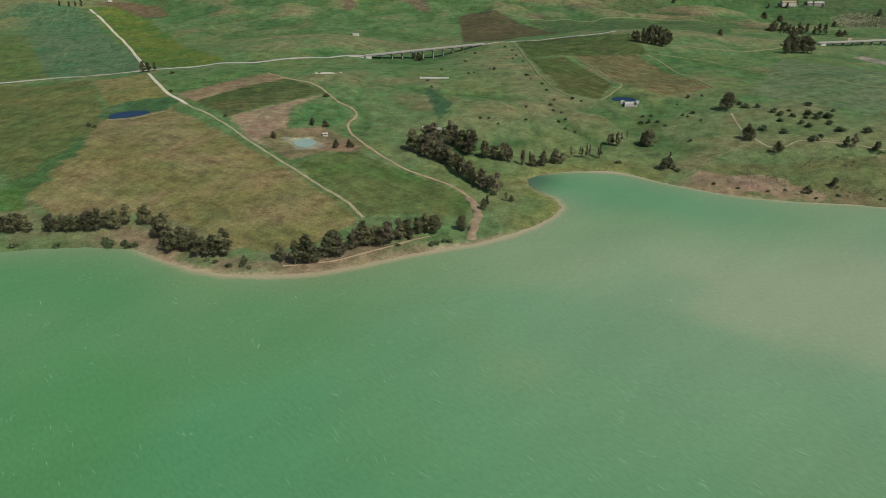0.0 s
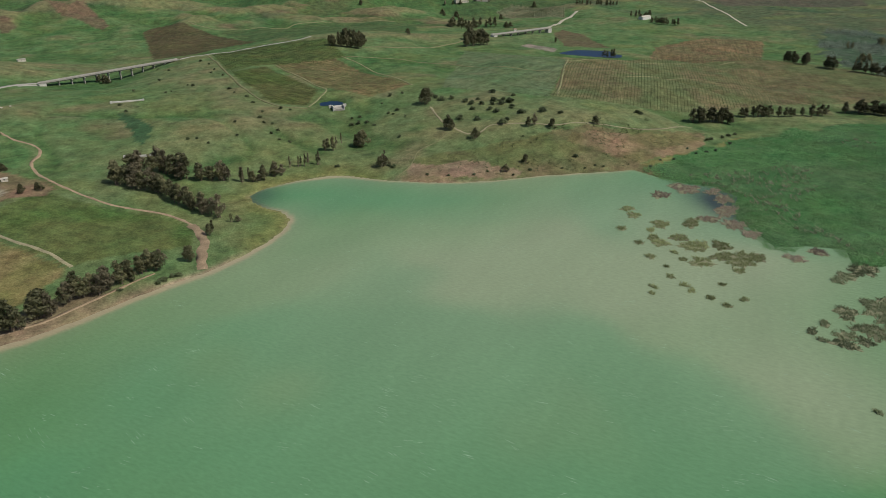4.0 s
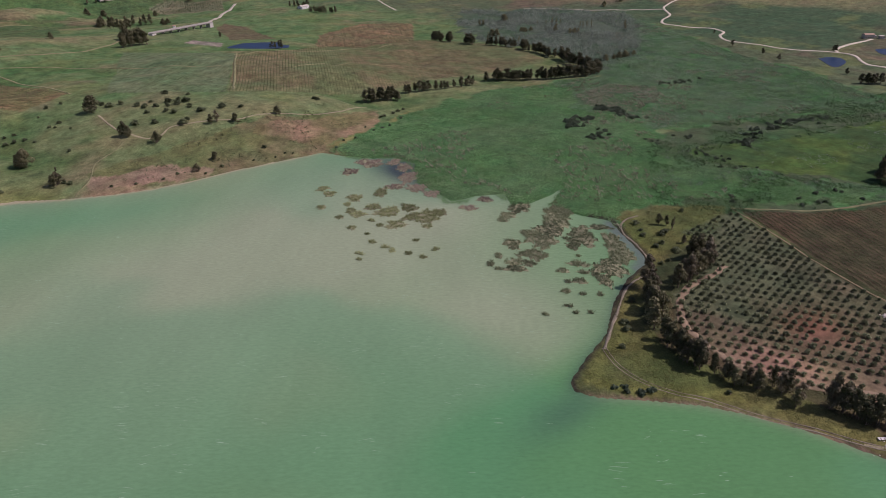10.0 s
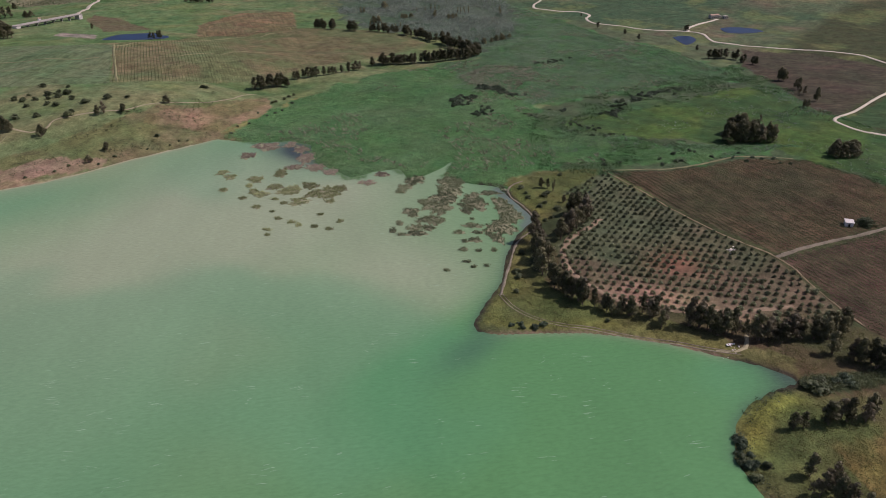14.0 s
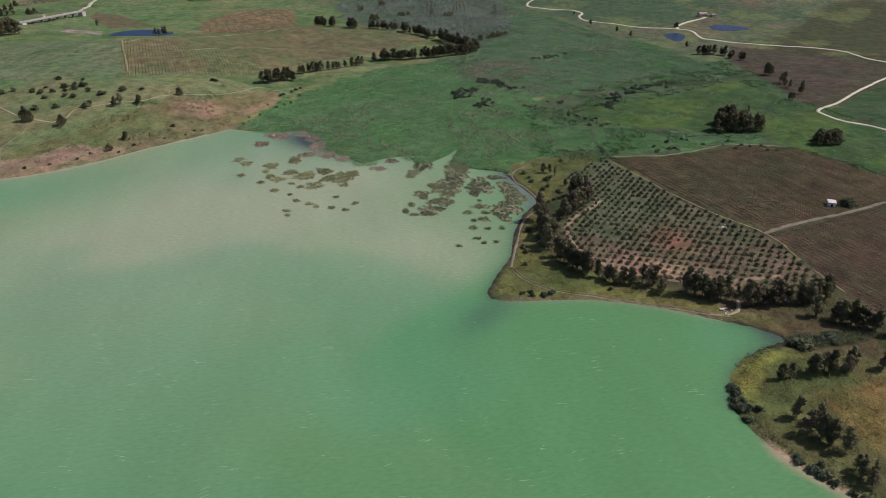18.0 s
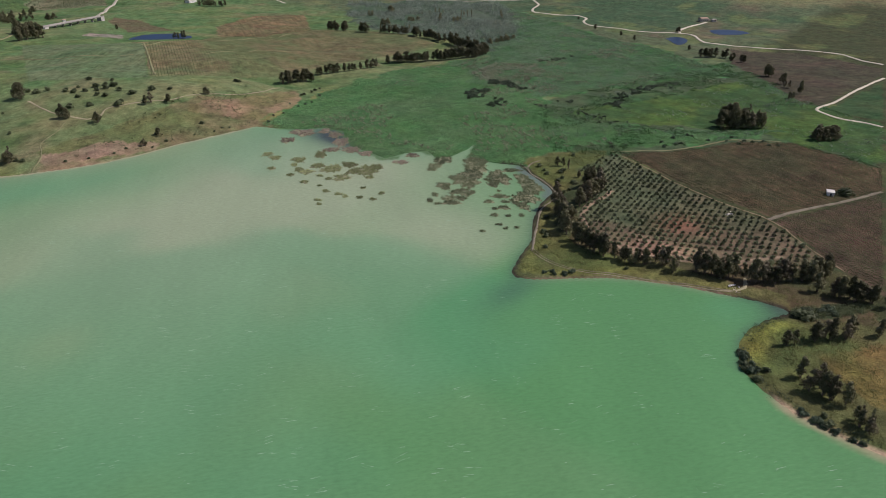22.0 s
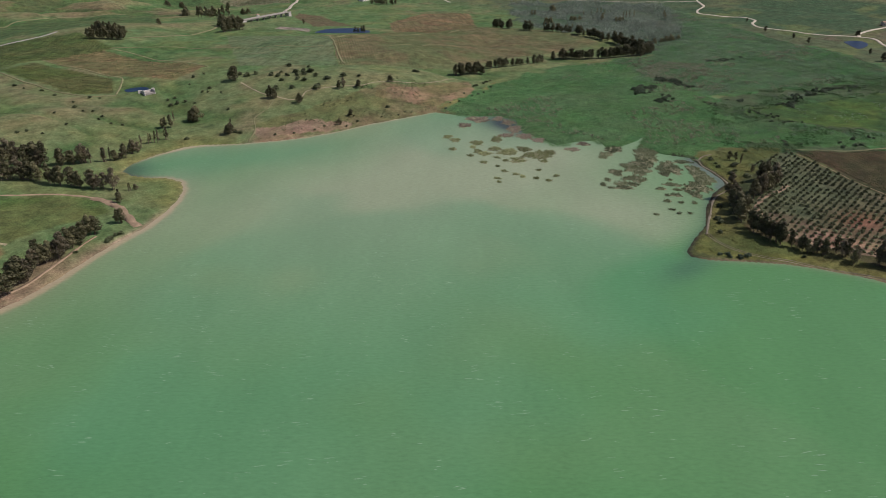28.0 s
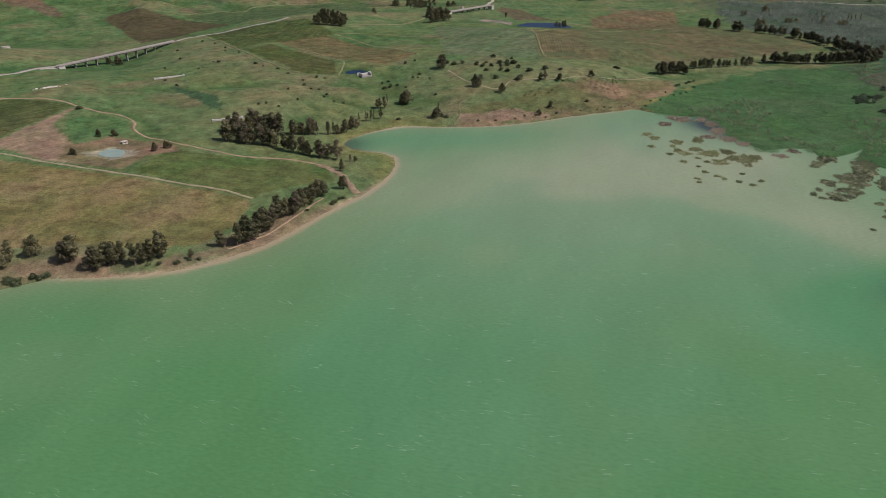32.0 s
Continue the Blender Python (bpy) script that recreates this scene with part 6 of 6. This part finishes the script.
x, y, r = scatter([(250, -14), (226, -10), (176, -16), (164, -44), (164, -80), (176, -80), (184, -40), (236, -38)], 240, 46, lambda x, y: (shore(x, y) > -0.6) & (shore(x, y) < 4.5) & (clouds(x, y, 9, 2) > 0.42))
foliage_heap("shore_weeds", np.stack([x, y], 1), 1.0, 1.7, 14, 0.28, BRUSH, "dark weeds along the cove's edge", "weeds", 47)
x, y, r = scatter(PLAN["prom_back"], 1500, 50, lambda x, y: (shore(x, y) > 2.0) & (clouds(x, y, 14) > 0.4))
foliage_heap("rough_grass", np.stack([x, y], 1), 0.38, 1.6, 9, 0.22, GRASS, "dry rough grass under the trees", "grass", 51)
x, y, r = scatter(PLAN["cove_reeds"], 420, 48)
foliage_heap("cove_reeds", np.stack([x, y], 1), 1.3, 1.6, 12, 0.3, BUSH, "dark reeds in a wet hollow", "reeds", 49)
x, y, r = scatter([(110, 428), (150, 470), (330, 500), (330, 430), (274, 414), (200, 424)], 420, 40, lambda x, y: (shore(x, y) > 2) & (clouds(x, y, 25) > 0.5))
foliage_heap("weeds", np.stack([x, y], 1), 0.9, 1.6, 8, 0.4, BUSH, "rough weeds on the bare bank", "weeds", 41)


def reed_mat(cx, cy, rx, ry, seed, material, label):
    """A floating mat of reeds: a low ragged raft with stems on it."""
    r = np.random.RandomState(seed)
    top = new("reed_mat")
    turn = radians(-51)
    top.matrix_basis = Matrix.Translation((cx, cy, 0.0)) @ Matrix.Rotation(turn, 4, "Z")
    tagged(top, label, "reeds", "reed mats in the shallows")
    n = 48
    w = np.linspace(0, 2 * np.pi, n, endpoint=False)
    k = 0.92 + sum(a * np.sin(f * w + r.rand() * 6) for f, a in ((2, 0.14), (3, 0.15), (5, 0.13), (8, 0.13), (13, 0.1), (21, 0.08))) + 0.06 * r.normal(size=n)
    ox, oy = rx * k * np.cos(w), ry * k * np.sin(w)
    ring = np.concatenate([np.stack([ox, oy, np.full(n, -0.15)], 1), np.stack([ox * 0.9, oy * 0.9, np.full(n, 0.12)], 1), np.stack([ox * 0.5, oy * 0.5, 0.22 + 0.1 * r.rand(n)], 1), [[0, 0, 0.25]]])
    faces = [(a * n + i, a * n + (i + 1) % n, (a + 1) * n + (i + 1) % n, (a + 1) * n + i) for a in (0, 1) for i in range(n)] + [(2 * n + i, 2 * n + (i + 1) % n, 3 * n) for i in range(n)]
    part("raft", mesh("raft", ring, faces, MAT_MUD), top)
    m = int(12 + 1.8 * rx * ry)
    s, b = np.sqrt(r.rand(m)) * 0.98, r.rand(m) * 2 * np.pi
    kk = np.interp(b, np.append(w, 2 * np.pi), np.append(k, k[0]))
    part("reed_growth", reeds("reed_growth", s * rx * kk * np.cos(b), s * ry * kk * np.sin(b), np.full(m, 0.1), r, 0.6, 1.1, material, "", 6, 0.6, 0.22), top)["kind"] = "stuff"


MATS_A = [(287, 367, 11.3, 10.4), (266, 361, 7.2, 7.0), (302, 356, 4.5, 8.9), (300, 342, 6.6, 8.6), (290, 324, 6.4, 14.7), (282, 304, 7.2, 9.3), (283, 289, 6.1, 7.2), (272, 316, 6.2, 6.3), (285, 256, 5.8, 5.0), (302, 259, 5.2, 5.2)]
MATS_B = [(234, 346, 4.6, 5.0), (232, 335, 4.5, 5.5), (241, 318, 5.2, 8.2), (259, 314, 4.9, 9.1), (231, 312, 2.8, 3.4), (227, 302, 2.7, 5.4), (227, 295, 7.3, 5.3), (241, 297, 5.4, 6.1), (241, 285, 6.7, 8.0), (247, 285, 5.4, 6.5), (257, 281, 6.2, 7.2), (249, 269, 5.3, 7.3), (258, 263, 10.4, 11.6), (266, 262, 5.7, 6.4), (248, 252, 3.7, 3.0), (235, 266, 6.1, 7.5), (228, 272, 2.6, 2.5), (228, 281, 2.6, 2.0), (216, 319, 3.3, 3.9), (216, 298, 3.0, 2.6), (213, 280, 2.8, 3.4)]
MATS_C = [(215, 267, 1.4, 1.4), (211, 256, 2.5, 2.3), (213, 246, 2.3, 2.2), (213, 240, 1.9, 2.6), (218, 231, 2.1, 2.1), (221, 222, 2.4, 2.1), (232, 225, 1.9, 2.2), (231, 241, 1.6, 1.8), (197, 249, 2.6, 1.3), (193, 243, 1.7, 1.2)]
MATS_D = [(309, 235, 5.5, 10.1), (295, 231, 3.8, 5.3), (288, 228, 2.6, 2.6), (316, 210, 7.7, 17.2), (326, 214, 7.0, 10.1), (300, 200, 6.5, 11.1), (285, 192, 5.4, 11.3), (285, 201, 4.5, 8.2), (285, 207, 2.2, 3.4), (269, 201, 3.9, 7.3), (305, 181, 7.7, 11.7), (292, 177, 2.8, 4.6), (323, 183, 5.1, 3.6), (311, 163, 5.4, 14.4), (303, 152, 6.2, 12.7), (287, 147, 6.8, 10.7), (274, 140, 3.3, 6.0), (269, 183, 4.8, 7.0), (265, 188, 3.5, 3.5), (254, 185, 4.2, 4.2), (249, 179, 5.8, 3.2), (259, 179, 3.4, 3.3)]
MATS_E = [(253, 196, 2.1, 4.3), (243, 192, 1.7, 4.1), (242, 185, 2.5, 1.2), (266, 161, 3.3, 2.9), (278, 161, 6.0, 4.3), (273, 153, 3.4, 2.5), (275, 147, 2.5, 2.5), (264, 148, 4.6, 3.2), (259, 152, 2.0, 2.0), (251, 146, 2.2, 2.6), (255, 139, 1.6, 1.5), (261, 133, 1.6, 2.3), (241, 136, 2.2, 1.1), (239, 130, 1.2, 1.4), (244, 125, 0.9, 1.0), (227, 138, 1.4, 1.0), (285, 167, 1.0, 1.3), (297, 186, 1.8, 1.9)]
MAT_MUD = plain("reed_litter", (0.2, 0.2, 0.12), 0.95, 0.5, 2.5, 0.3)
PINK_REED = leafy("bleached_reeds", (0.22, 0.175, 0.135), (0.33, 0.275, 0.215), 0.35)
DARK_REED = leafy("grey_brown_reeds", (0.12, 0.155, 0.08), (0.195, 0.225, 0.125), 0.4)
MAT_REED = leafy("olive_brown_reeds", (0.2, 0.24, 0.1), (0.31, 0.34, 0.17), 0.45)
for mats, of, label in ((MATS_A, PINK_REED, "bleached pinkish reed mat at the reed bed's edge"), (MATS_B, MAT_REED, "olive-brown reed mat in silty water"),
                        (MATS_C, MAT_REED, "small olive-brown reed mat in open water"), (MATS_D, DARK_REED, "grey-brown reed mat by the channel"), (MATS_E, DARK_REED, "small reed tuft in shallow water")):
    for k, (cx, cy, rx, ry) in enumerate(mats):
        swell = 1.2 if mats is MATS_D else 0.95
        reed_mat(cx, cy, rx * swell, ry * swell * 0.95, k + len(label) * 7, of, label)


def foam_streaks(groups, seed):
    """Whitecaps: thin broken crests a few metres long, one to five side by side, along the waves."""
    r = np.random.RandomState(seed)
    x, y = r.uniform(-330, 260, groups * 3), r.uniform(-80, 440, groups * 3)
    ok = (shore(x, y) < -14) & (r.rand(len(x)) < 1.15 - smooth((y - 60) / 320) * 0.75)
    x, y = x[ok][:groups], y[ok][:groups]
    many = 1 + (r.rand(len(x)) ** 2.5 * 5).astype(int)
    size = np.repeat(r.uniform(0.5, 1.3, len(x)), many)
    a = np.repeat(radians(-40) + r.normal(0, 0.2, len(x)), many)
    x, y = np.repeat(x, many), np.repeat(y, many)
    n = len(x)
    u, s = np.stack([np.cos(a), np.sin(a)], 1), np.stack([-np.sin(a), np.cos(a)], 1)
    mid = np.stack([x, y], 1) + u * r.normal(0, 1.5, n)[:, None] + s * r.normal(0, 1.6, n)[:, None]
    length, wide = size * r.uniform(0.6, 2.4, n), r.uniform(0.035, 0.1, n)
    out = []
    for f, g in ((-1, 0), (-0.3, -1), (0.5, -0.8), (1, 0.2), (0.4, 0.9), (-0.5, 0.7)):
        q = mid + u * (f * length)[:, None] + s * (g * wide)[:, None]
        out.append(np.concatenate([q, np.full((n, 1), 0.03)], 1))
    v = np.stack(out, 1).reshape(-1, 3)
    return tagged(new("whitecaps", mesh("whitecaps", v, np.arange(6 * n).reshape(-1, 6), FOAM)), "small white wave crests on green water", "foam", kind="stuff")


foam_streaks(1000, 51)
